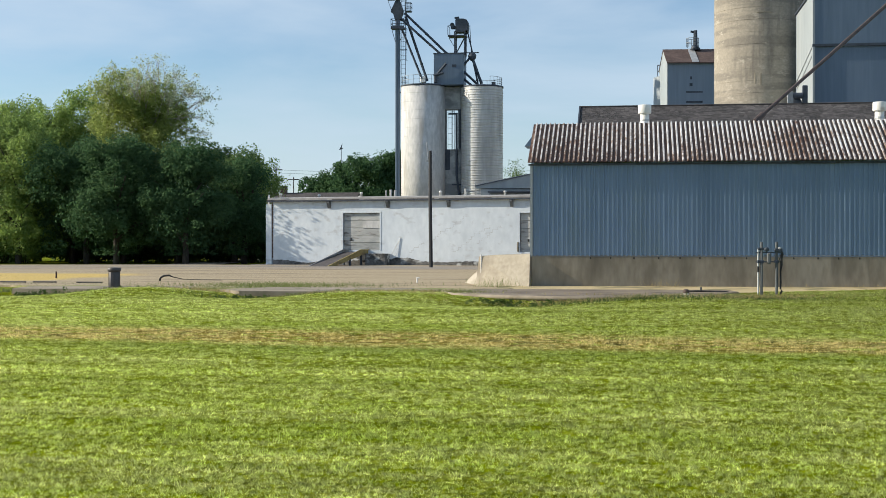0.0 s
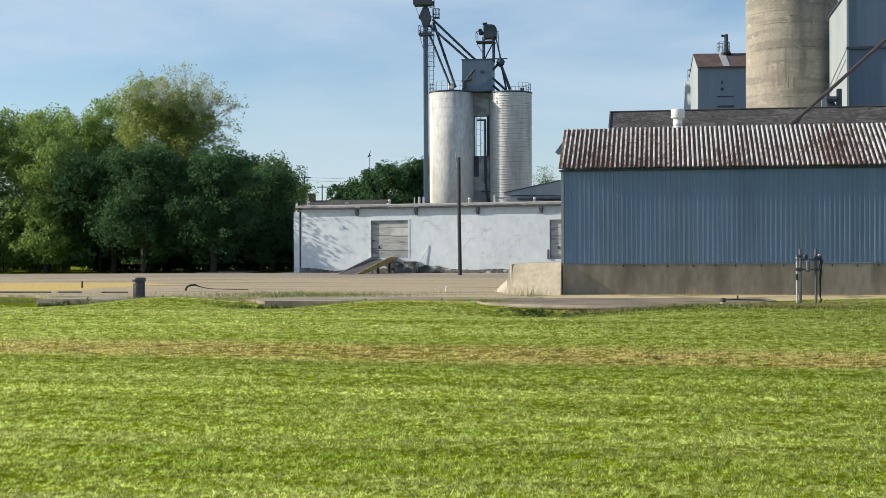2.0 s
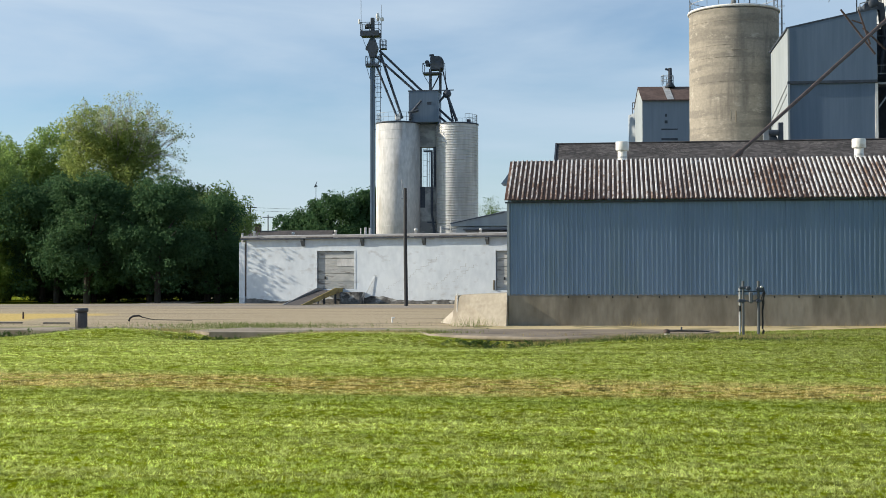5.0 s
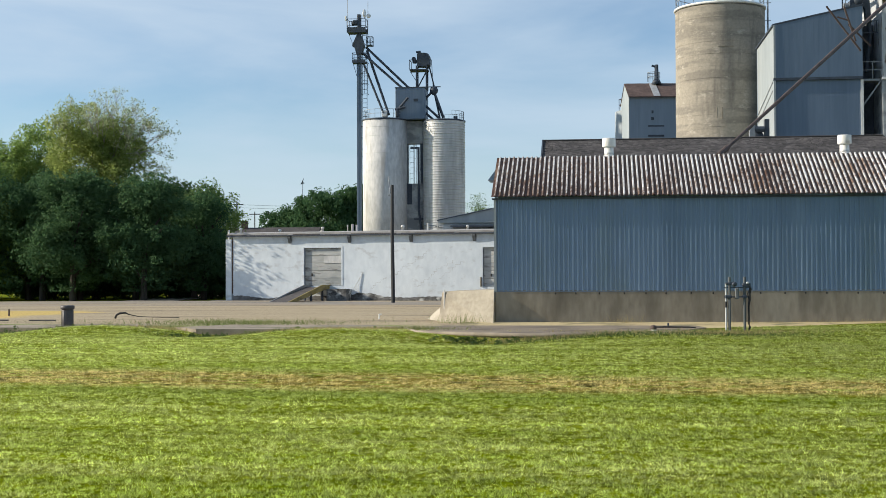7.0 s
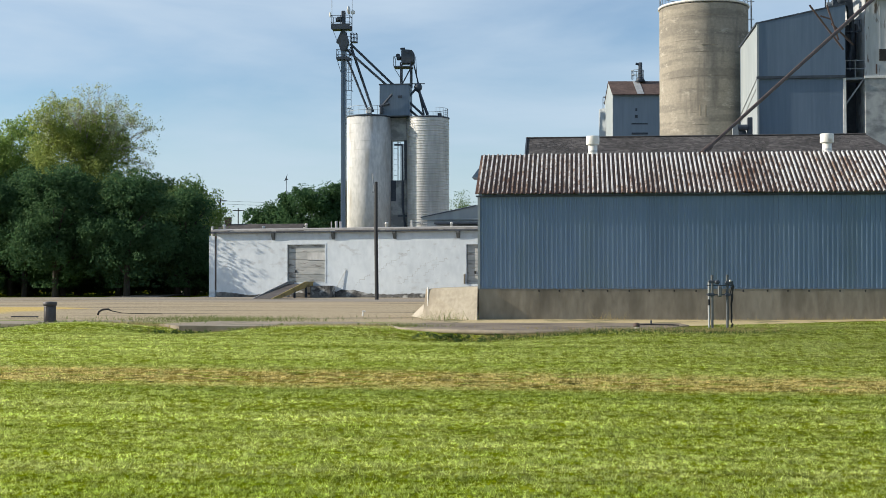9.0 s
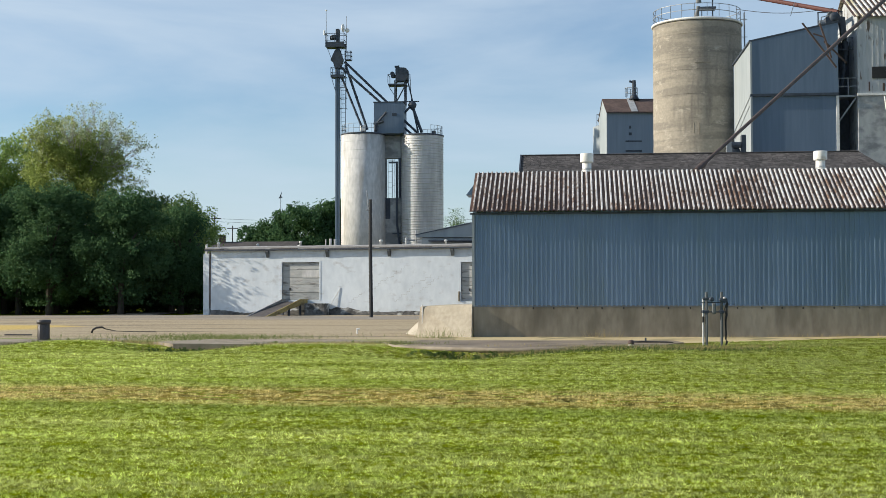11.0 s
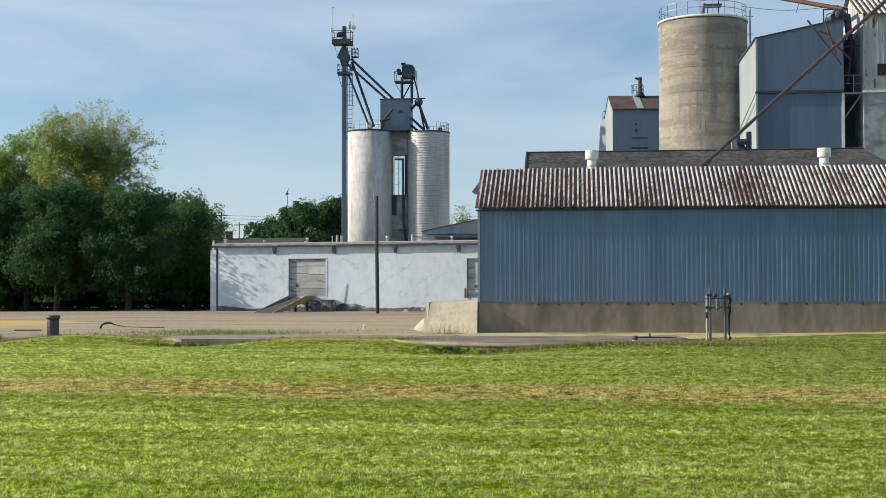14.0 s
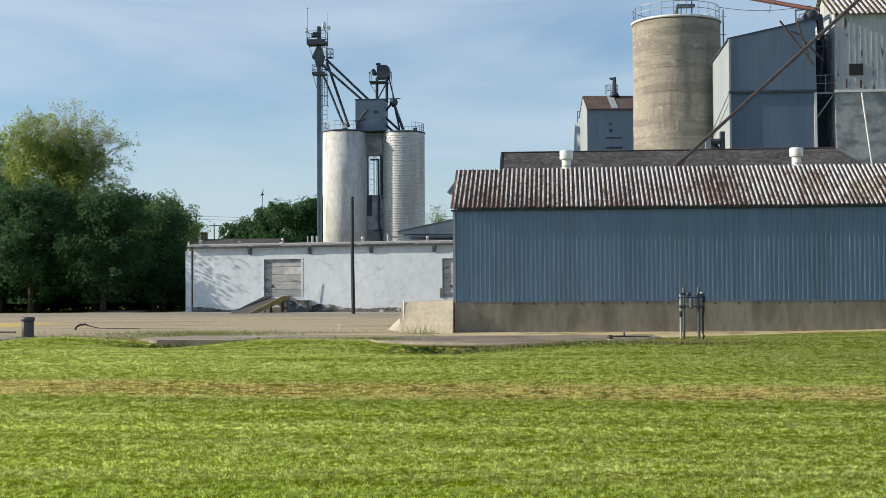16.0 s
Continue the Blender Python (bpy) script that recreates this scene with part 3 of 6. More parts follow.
# ---- blue metal shed ----
SX0, SX1, SY, SILL, EAVE, RIDGE, RIDGE_Y = -3.84, 21.0, 50.08, 1.19, 4.69, 6.42, 53.05
shed = thing("metal_shed", pose(0, 0, 0), "long blue ribbed-steel shed with a rusty roof on a concrete base", "shed")
bm = B()
box(bm, SX0, SX1, SY, 56.0, -0.3, SILL, 0.015)
part("concrete_base", bm, "plinth", shed, "weathered concrete foundation wall")
bm = prism(B(), [(SY + 0.05, SILL), (SY + 0.05, EAVE - 0.05), (RIDGE_Y, RIDGE - 0.08), (56.0, EAVE - 0.05), (56.0, SILL)], "x", SX0 + 0.03, SX1)
part("frame_body", bm, "blue", shed)
PANEL = 0.69
wall_mesh = mesh_of("wall_panel", ribbed(EAVE - SILL + 0.02, PANEL, PANEL / 4, 0.034, 0.62, side=0.006), "blue")
rng = random.Random(5)
for i in range(int((SX1 - SX0) / PANEL)):
    piece("wall_panel", wall_mesh, shed, pose(SX0 + i * PANEL, SY + 0.03 + rng.uniform(-0.004, 0.004), SILL - 0.03 + rng.uniform(-0.012, 0.006), rng.uniform(-0.06, 0.06), 0, rng.uniform(-0.3, 0.3)))
slope = math.hypot(RIDGE_Y - SY + 0.18, RIDGE - EAVE)
tilt = math.degrees(math.atan2(RIDGE_Y - SY + 0.18, RIDGE - EAVE))
RPANEL = 0.708
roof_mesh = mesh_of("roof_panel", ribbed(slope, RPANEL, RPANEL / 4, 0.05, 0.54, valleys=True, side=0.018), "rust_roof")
roof_mesh.materials.append(M["rust_shade"])
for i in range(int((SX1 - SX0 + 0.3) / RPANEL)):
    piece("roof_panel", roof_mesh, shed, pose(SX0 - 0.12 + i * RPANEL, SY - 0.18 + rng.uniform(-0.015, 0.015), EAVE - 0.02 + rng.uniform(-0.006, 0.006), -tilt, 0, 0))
bm = B()
bm2 = prism(bm, [(RIDGE_Y, RIDGE - 0.03), (56.3, EAVE - 0.02), (56.3, EAVE - 0.06), (RIDGE_Y, RIDGE - 0.07)], "x", SX0 - 0.12, SX1 + 0.1)
part("rear_roof", bm2, "rust_roof", shed)
bm = B()
bar(bm, (SX0 + 0.01, SY - 0.005, SILL - 0.06), (SX0 + 0.01, SY - 0.005, EAVE - 0.05), 0.09, 0.07)
part("corner_trim", bm, "pale_side", shed, "pale bent corner trim")
bm = B()
box(bm, SX0 - 0.1, SX1, SY - 0.06, SY + 0.04, EAVE - 0.12, EAVE - 0.06)
part("eave_trim", bm, "dark_metal", shed)
bm = B()
box(bm, SX0 + 0.02, SX1, SY - 0.012, SY + 0.03, SILL - 0.05, SILL - 0.022)
part("sill_flashing", bm, "grey_steel", shed)
bolt_mesh = mesh_of("anchor_bolt", box(B(), -0.025, 0.025, -0.014, 0.0, -0.04, 0.03, 0.004), "black")
for x in (-1.6, -0.85, 0.02, 0.93, 1.72, 2.45, 3.36, 4.15, 5.85, 6.72, 7.45, 8.2, 9.3, 10.2):
    piece("anchor_bolt", bolt_mesh, shed, pose(x, SY + 0.005, SILL - 0.11))
bm = prism(B(), [(-0.32, 0.0), (0.0, 0.42), (0.03, 0.42), (0.03, 0.0)], "y", 0.0, 1.4)
hood = part("gable_hood", bm, "grey_steel", shed, "small grey sheet-metal hood on the gable")
hood.matrix_basis = pose(SX0 - 0.12, 52.4, 5.48)


def roof_vent(x, y, z, r, h, label):
    v = thing("roof_vent", pose(x, y, z), label, "roof vent", "vents on the shed roof")
    part("stack", lathe(B(), [(r, -0.4), (r, h * 0.62), (r * 0.98, h * 0.62)], 24), "white_paint", v)
    part("cap", lathe(B(), [(r * 0.9, h * 0.52), (r * 1.42, h * 0.53), (r * 1.46, h * 0.56), (r * 1.46, h * 0.97), (r * 1.38, h), (0.05, h * 1.02)], 24), "white_paint", v)
    part("band", lathe(B(), [(r * 1.03, h * 0.12), (r * 1.05, h * 0.14), (r * 1.05, h * 0.2), (r * 1.03, h * 0.22)], 24), "galv", v)
    return v


roof_vent(0.44, 53.5, 6.42, 0.18, 0.74, "white cylindrical roof vent with a wide cap")
roof_vent(9.5, 53.5, 6.40, 0.18, 0.74, "white cylindrical roof vent with a wide cap")

# concrete wing wall beside the shed, flaring away from it
bm = B()
v = [bm.verts.new(p) for p in ((-5.93, 51.0, 1.14), (SX0 - 0.02, 50.02, 1.22), (SX0 - 0.02, 49.55, -0.2), (-6.08, 50.9, -0.2), (-5.85, 56.0, 1.14), (SX0 - 0.02, 56.0, 1.22), (SX0 - 0.02, 56.0, -0.2), (-7.15, 54.5, -0.2))]
for f in ((0, 3, 2, 1), (0, 1, 5, 4), (1, 2, 6, 5), (4, 7, 3, 0), (5, 6, 7, 4), (2, 3, 7, 6)):
    bm.faces.new([v[i] for i in f])
bmesh.ops.recalc_face_normals(bm, faces=bm.faces)
bmesh.ops.bevel(bm, geom=bm.edges[:], offset=0.025, segments=2, affect="EDGES")
wing = tagged(part("wing_wall", bm, "concrete"), "battered tan concrete wing wall against the shed", "retaining wall")
part("guard_rod", tube(B(), (-5.84, 50.85, -0.1), (-5.84, 50.92, 1.2), 0.025), "white_paint", wing)


# ---- white block warehouse ----
white = thing("warehouse", pose(-28.0, 99.0, 0, 0, 0, -11), "low white-painted block warehouse with a flat tar roof", "warehouse")
WL, WTOP = 40.0, 4.83
doors = [(6.39, 9.38, 1.09, 3.90), (20.26, 23.2, 1.0, 3.81)]
bm = B()
xs = sorted({0.55, WL, *[d[0] for d in doors], *[d[1] for d in doors]})
zs = sorted({-0.3, WTOP, *[d[2] for d in doors], *[d[3] for d in doors]})


def solid(x, z):
    return 0.55 < x < WL and -0.3 < z < WTOP and not any(d[0] < x < d[1] and d[2] < z < d[3] for d in doors)


grid = {}


def corner(x, y, z):
    if (x, y, z) not in grid:
        grid[(x, y, z)] = bm.verts.new((x, y, z))
    return grid[(x, y, z)]


for x0, x1 in zip(xs, xs[1:]):
    for z0, z1 in zip(zs, zs[1:]):
        mx, mz = (x0 + x1) / 2, (z0 + z1) / 2
        if not solid(mx, mz):
            continue
        bm.faces.new([corner(x, 0, z) for x, z in ((x0, z0), (x1, z0), (x1, z1), (x0, z1))])
        bm.faces.new([corner(x, 0.3, z) for x, z in ((x0, z0), (x0, z1), (x1, z1), (x1, z0))])
        for (ax, az), (bx, bz), ox, oz in (((x0, z0), (x0, z1), x0 - 0.01, mz), ((x1, z0), (x1, z1), x1 + 0.01, mz), ((x0, z0), (x1, z0), mx, z0 - 0.01), ((x0, z1), (x1, z1), mx, z1 + 0.01)):
            if not solid(ox, oz):
                bm.faces.new([corner(ax, 0, az), corner(bx, 0, bz), corner(bx, 0.3, bz), corner(ax, 0.3, az)])
bmesh.ops.recalc_face_normals(bm, faces=bm.faces)
part("front_wall", bm, "white_wall", white, "whitewashed block wall, stained and cracked")
bm = B()
box(bm, 0.55, 0.85, 0.3, 22, -0.3, WTOP), box(bm, WL - 0.3, WL, 0.3, 22, -0.3, WTOP), box(bm, 0.85, WL - 0.3, 21.7, 22, -0.3, WTOP)
part("rear_walls", bm, "white_wall", white)
part("pilaster", box(B(), -0.06, 0.43, -0.05, 1.2, -0.2, 4.62, 0.02), "white_wall", white)
part("downpipe", tube(B(), (0.49, 0.02, 0.5), (0.49, 0.02, 4.7), 0.055), "rust", white)
bm = prism(B(), [(-0.28, WTOP + 0.06), (-0.28, WTOP + 0.22), (0.6, WTOP + 0.32), (22.1, WTOP + 0.5), (22.1, WTOP + 0.06)], "x", 0.2, WL + 0.2)
part("roof", bm, "roof_edge", white, "flat grey tar roof with a worn edge")
rng = random.Random(31)
x = 0.18
while x < WL:
    w = rng.uniform(1.6, 4.2)
    e = rng.uniform(-0.03, 0.03)
    part("fascia", box(B(), x, min(x + w, WL + 0.2), -0.33, -0.285, WTOP + 0.02 + e, WTOP + rng.choice((0.10, 0.13, 0.17)) + e), "deck", white)
    x += w + rng.choice((0.02, 0.05, 0.4))
part("gutter", box(B(), 0.2, WL + 0.2, -0.34, -0.02, WTOP - 0.04, WTOP + 0.05, 0.01), "dark_metal", white)
bracket_mesh = mesh_of("bracket", prism(B(), [(-0.3, 0.52), (-0.3, 0.40), (-0.07, 0.0), (0.0, 0.0), (0.0, 0.52)], "x", -0.11, 0.11), "dark_steel")
for i in range(7):
    piece("bracket", bracket_mesh, white, pose(5.27 + 4.8 * i, 0, 4.27))
rng = random.Random(9)
stub_mesh = mesh_of("roof_stub", lathe(B(), [(0.09, 0), (0.09, 0.22), (0.12, 0.22), (0.12, 0.34), (0.05, 0.36)], 10), "white_paint")
for x, y, s in ((0.9, 0.6, 1), (2.6, 4, 1.0), (4.4, 8, 1.0), (7.6, 0.7, 1.0), (13.9, 0.9, 1.1), (19.0, 0.5, 0.9), (24, 1, 1), (31, 2, 1)):
    piece("roof_stub", stub_mesh, white, pose(x, y, WTOP + 0.3) @ Matrix.Scale(s, 4))
part("post", box(B(), 0.12, 0.24, -0.05, 0.1, 4.6, 5.35, 0.01), "white_paint", white)
slat_mesh = {}
for k, (x0, x1, z0, z1) in enumerate(doors):
    d = part("overhead_door", box(B(), x0, x1, 0.22, 0.27, z0, z1), "door", white, "grey sectional overhead door, stained")
    n = 5
    h = (z1 - z0) / n
    key = round(h, 3)
    if key not in slat_mesh:
        slat_mesh[key] = mesh_of("door_section", box(B(), 0.03, x1 - x0 - 0.03, 0.14, 0.215, 0.012, h - 0.012, 0.012), "door")
    for i in range(n):
        piece("door_section", slat_mesh[key], d, pose(x0, 0, z0 + i * h))
    part("handle", box(B(), x0 + 0.55, x0 + 0.67, 0.09, 0.14, z0 + 0.72, z0 + 0.92, 0.015), "black", d, "small dark latch handle")
    part("door_frame", box(box(box(B(), x0 - 0.12, x0, -0.02, 0.1, z0, z1 + 0.1), x1, x1 + 0.12, -0.02, 0.1, z0, z1 + 0.1), x0, x1, -0.02, 0.1, z1, z1 + 0.1), "white_wall", white)
# light on the door's right half, added as a thin pale sheet
part("patch_board", box(B(), 7.95, 9.35, 0.10, 0.135, 2.75, 3.3, 0.01), "white_silo", white, "pale sheet for the lit patch on the door")
part("bumper", box(B(), 20.08, 20.18, -0.12, 0.0, 1.0, 1.7, 0.02), "plinth", white)
part("dock", box(B(), 8.6, 10.2, -1.0, -0.01, -0.2, 0.85, 0.03), "foot_grime_shade", white, "dirty concrete loading dock")

def crack(x, z, steps_x, seed):
    """A stepped crack that follows the block joints."""
    r = random.Random(seed)
    c = B()
    for k in range(steps_x):
        w, h = r.choice((0.2, 0.4)), r.choice((0.1, 0.2, 0.2))
        box(c, x, x + w, -0.002, 0.01, z - 0.006, z + 0.006)
        box(c, x + w - 0.006, x + w + 0.006, -0.002, 0.01, z, z + h)
        x, z = x + w, z + h
    part("crack", c, "roof_edge", white, "thin stepped crack along the block joints")


crack(13.6, 1.9, 9, 1), crack(15.2, 1.0, 10, 2), crack(17.0, 1.6, 7, 3), crack(11.7, 0.9, 5, 4), crack(22.4, 1.2, 9, 5)
rng = random.Random(23)
# uneven stain; its rise near x 10.9 paints the dock's cast shadow
foot = [(0.56, -0.1)] + [(x, 0.26 + 0.2 * noise.noise(Vector((x * 0.45, 0, 0))) + (0.5 * max(0.0, 1 - abs(x - 10.9) / 1.8) * rng.uniform(0.5, 1.0)) + rng.uniform(-0.03, 0.03)) for x in steps((0.56, 30.0, 0.16))] + [(30.0, -0.1)]
part("footing_course", prism(B(), foot, "y", -0.03, 0.0), "foot_grime_shade", white, "dark stained course at the wall's foot, rising into the dock's shadow")
ramp = thing("dock_ramp", pose(-22.2, 91.9, 0, 0, 0, -16.8), "dark steel dock ramp with a worn yellow side rail", "ramp")
RL, RT = 5.0, 6.3
part("deck", prism(B(), [(0.0, 0.0), (RL, 0.98), (RT, 0.98), (RT, 0.88), (RL, 0.88), (0.3, -0.04)], "x", -0.72, 0.72), "deck", ramp)
for x, mat in ((-0.8, "steel"), (0.72, "yellow")):
    part("side_rail", prism(B(), [(-0.15, -0.02), (RL - 0.1, 1.16), (RT, 1.16), (RT, 0.78), (RL + 0.1, 0.76), (0.9, -0.05)], "x", x, x + 0.08), mat, ramp)
for y in (3.2, 4.9, 6.1):
    for x in (-0.78, 0.68):
        part("leg", box(B(), x, x + 0.12, y, y + 0.12, -0.1, 0.2 * y - 0.12 if y < 4 else 0.82), "dark_metal", ramp)
bm = B()
bar(bm, (9.95, -0.22, 0.0), (11.05, -0.02, 2.0), 0.05, 0.03)
prop = tagged(part("leaning_pole", bm, "white_paint"), "pale pole leaning against the warehouse wall", "pole")
prop.matrix_basis = white.matrix_basis.copy()

pole = thing("utility_pole", pose(-13.6, 88.7, 0), "short dark wooden utility pole before the warehouse", "utility pole")
part("shaft", tube(tube(B(), (0, 0, -0.4), (-0.06, 0, 4.5), 0.13, 0.12), (-0.06, 0, 4.5), (-0.05, 0, 7.9), 0.12, 0.105), "wood", pole)
part("spike", tube(tube(B(), (-0.2, 0, 7.4), (-0.3, 0, 8.5), 0.03), (-0.1, 0, 7.0), (-0.2, 0, 7.4), 0.03), "steel", pole)
part("bracket", box(B(), -0.32, 0.02, -0.06, 0.06, 7.15, 7.25, 0.01), "steel", pole)


# ---- grain tower: two silos, leg, head house ----
def hoop_rail(bm, r, z0, h, n, a0=0.0, a1=2 * math.pi, th=0.035):
    pts = [(r * math.cos(a0 + (a1 - a0) * i / n), r * math.sin(a0 + (a1 - a0) * i / n)) for i in range(n + 1)]
    for i, (x, y) in enumerate(pts):
        bar(bm, (x, y, z0), (x, y, z0 + h), th)
        if i:
            for k in (0.5, 1.0):
                bar(bm, (*pts[i - 1], z0 + h * k), (x, y, z0 + h * k), th)
    return bm


def ladder(bm, x, y, z0, z1, w=0.45, axis="x", step=0.6, th=0.04):
    dx, dy = (w / 2, 0) if axis == "x" else (0, w / 2)
    bar(bm, (x - dx, y - dy, z0), (x - dx, y - dy, z1), th), bar(bm, (x + dx, y + dy, z0), (x + dx, y + dy, z1), th)
    z = z0
    while z < z1:
        bar(bm, (x - dx, y - dy, z), (x + dx, y + dy, z), th * 0.8)
        z += step
    return bm


siloa = thing("silo", pose(-23.1, 145.0, 0), "tall white stave silo, streaked, with a railed top", "silo", "twin silos")
part("wall", lathe(B(), [(2.45, -0.5), (2.45, 19.0), (2.3, 19.05)], 64), "white_silo", siloa)
part("roof_rim", lathe(B(), [(2.46, 18.9), (2.52, 18.92), (2.52, 19.06), (2.3, 19.1), (0.6, 19.3), (0.1, 19.32)], 48), "dark_metal", siloa)
for z in np.arange(1.0, 18.6, 0.95):
    part("hoop", lathe(B(), [(2.45, z - 0.02), (2.457, z - 0.01), (2.457, z + 0.01), (2.45, z + 0.02)], 48), "white_silo", siloa)
part("railing", hoop_rail(B(), 2.35, 19.1, 0.95, 16, radians(150), radians(420)), "steel", siloa)
part("hatch", box(B(), -0.3, 0.3, -0.4, 0.2, 19.4, 20.1, 0.05), "white_paint", siloa)

silob = thing("silo", pose(-16.55, 145.0, 0), "tall grey corrugated-steel silo with a railed top", "silo", "twin silos")
rings = [(2.29, -0.5)]
for i in range(68):
    z = i * 0.275
    rings += [(2.29, z + 0.02), (2.29, z + 0.16), (2.345, z + 0.2), (2.345, z + 0.25)]
part("wall", lathe(B(), rings + [(2.29, 18.75)], 64, smooth=False), "galv", silob)
part("roof_rim", lathe(B(), [(2.32, 18.68), (2.38, 18.7), (2.38, 18.84), (2.2, 18.88), (0.6, 19.08), (0.1, 19.1)], 48), "dark_metal", silob)
part("railing", hoop_rail(B(), 2.2, 18.85, 0.95, 14, radians(-60), radians(120)), "steel", silob)
part("hatch", box(B(), 1.2, 1.6, -1.2, -0.8, 18.9, 19.25, 0.03), "dark_metal", silob)

shaft = thing("elevator_shaft", pose(-19.75, 145.6, 0), "grey concrete shaft between the silos with open bays", "elevator shaft")
part("lower_wall", box(B(), -1.0, 0.85, -0.6, 0.6, -0.3, 12.0, 0.03), "tall_conc", shaft)
part("upper_wall", box(B(), -1.0, 0.85, -0.6, 0.6, 16.4, 18.9, 0.03), "tall_conc", shaft)
for x in (-0.95, 0.55):
    part("column", box(B(), x, x + (0.08 if x < 0 else 0.3), -0.6, 0.6, 12.0, 16.4), "dark_metal", shaft)
part("ladder", ladder(ladder(B(), -0.45, 0.2, 12.0, 16.4, 0.5), -0.05, -0.3, 12.0, 16.4, 0.3, step=1.4), "steel", shaft)
part("dark_door", box(B(), -1.0, -0.35, -0.63, -0.58, 9.7, 12.0, 0.01), "dark_metal", shaft)
part("downspout", tube(tube(B(), (0.4, -0.8, 16.0), (0.42, -0.8, 9.0), 0.13), (0.42, -0.8, 9.0), (0.9, -0.8, 5.2), 0.12), "dark_metal", shaft)
part("spout_bracket", box(B(), -0.5, 0.45, -0.85, -0.75, 15.8, 16.0), "dark_metal", shaft)
part("spout_bracket", box(B(), -0.1, 1.0, -0.85, -0.75, 8.0, 8.15), "dark_metal", shaft)

head = thing("head_house", pose(-20.12, 145.2, 0), "small slate-grey steel head house above the silos", "head house")
part("wall", box(B(), -1.62, 1.62, -1.5, 1.5, 19.0, 22.4, 0.02), "grey_steel", head)
part("roof", box(B(), -1.68, 1.66, -1.53, 1.53, 22.38, 22.5, 0.01), "dark_metal", head)
part("spout", tube(tube(B(), (-1.4, -1.75, 19.9), (-0.2, -1.75, 21.3), 0.13), (-1.6, -1.75, 20.0), (-0.5, -1.75, 20.3), 0.16), "dark_metal", head)
part("spout_elbow", box(B(), -1.55, -1.2, -1.95, -1.5, 19.2, 20.0, 0.08), "dark_metal", head)
part("window", box(B(), 0.4, 0.9, -1.53, -1.48, 20.9, 21.2), "dark_metal", head)

leg = thing("bucket_elevator", pose(-25.95, 145.0, 0), "tall slate-grey bucket elevator with service platforms and ladder", "bucket elevator")
part("trunk", box(B(), -0.27, 0.22, -0.25, 0.25, -0.3, 26.4, 0.03), "grey_steel", leg)
part("trunk_seam", box(B(), -0.02, 0.0, -0.27, -0.24, 0, 26), "dark_metal", leg)
part("boot_head", prism(B(), [(-0.25, 28.5), (-0.72, 27.5), (-0.76, 27.3), (-0.5, 27.15), (-0.28, 26.4), (0.26, 26.4), (0.55, 27.2), (0.6, 27.45), (0.25, 28.5)], "y", -0.4, 0.4), "dark_metal", leg)
part("head_neck", box(B(), -0.22, 0.2, -0.25, 0.25, 28.4, 30.85, 0.05), "dark_metal", leg)
part("motor", tube(box(B(), -0.7, -0.2, -0.3, 0.3, 29.75, 30.2, 0.05), (-0.85, 0, 29.9), (-0.25, 0, 29.9), 0.24, 0.24, 12), "dark_metal", leg)


def platform(z, x0, x1, w, rail, skirt):
    bm = box(B(), x0, x1, -w, w, z, z + 0.1)
    if skirt:
        box(bm, x0, x1, -w - 0.02, -w, z, z + skirt)
        box(bm, x0, x1, w, w + 0.02, z, z + skirt)
    part("platform", bm, "dark_metal", leg)
    bm = B()
    for x in (x0, (x0 + x1) / 2, x1):
        for y in (-w, w):
            bar(bm, (x, y, z), (x, y, z + rail), 0.05)
    for k in (0.5, 1.0):
        for y in (-w, w):
            bar(bm, (x0, y, z + rail * k), (x1, y, z + rail * k), 0.05)
        for x in (x0, x1):
            bar(bm, (x, -w, z + rail * k), (x, w, z + rail * k), 0.05)
    part("platform_rail", bm, "dark_metal", leg)


platform(28.75, -1.26, 0.8, 0.7, 1.5, 0.58)
platform(25.4, -0.7, 0.75, 0.55, 1.1, 0.3)
platform(27.3, 0.85, 1.5, 0.4, 1.0, 0.0)
part("ladder", ladder(B(), 0.62, -0.1, 5, 28.6, 0.5, step=0.5, th=0.05), "dark_metal", leg)
bm = B()
for z in np.arange(21.9, 25.4, 1.15):
    for a, b in (((0.37, -0.1), (0.37, -0.75)), ((0.37, -0.75), (1.05, -0.75)), ((1.05, -0.75), (1.05, -0.1))):
        bar(bm, (*a, z), (*b, z), 0.05)
for x in (0.37, 0.7, 1.05):
    bar(bm, (x, -0.75, 21.9), (x, -0.75, 25.4), 0.035)
part("ladder_cage", bm, "dark_metal", leg)
part("brace", tube(tube(B(), (0.2, 0, 10.2), (0.9, 0, 10.2), 0.05), (0.2, 0, 18.4), (0.9, 0, 18.4), 0.05), "dark_metal", leg)
part("stay", bar(B(), (-1.2, 0, 28.8), (-0.68, 0, 27.4), 0.04), "dark_metal", leg)
part("stay", bar(B(), (-0.68, -0.26, 25.45), (-0.26, -0.26, 24.0), 0.05), "dark_metal", leg)
part("whip_mast", tube(B(), (-1.3, 0, 29.2), (-1.32, 0, 33.0), 0.03), "steel", leg)
part("whip_mast", tube(B(), (0.97, 0, 28.3), (0.97, 0, 32.3), 0.025), "steel", leg)
part("sensor", box(box(B(), -1.42, -1.2, -0.08, 0.08, 32.9, 33.05, 0.03), -1.6, -1.42, -0.1, 0.1, 30.2, 30.75, 0.04), "white_paint", leg, "white antenna panels")
dish = B()
lathe(dish, [(0.03, 0), (0.22, 0.05), (0.4, 0.16), (0.4, 0.19), (0.03, 0.08)], 20)
d = part("dish", dish, "white_paint", leg, "white microwave dish")
d.matrix_basis = pose(1.08, -0.3, 30.6, 90, 0, 20) @ Matrix.Scale(0.62, 4)
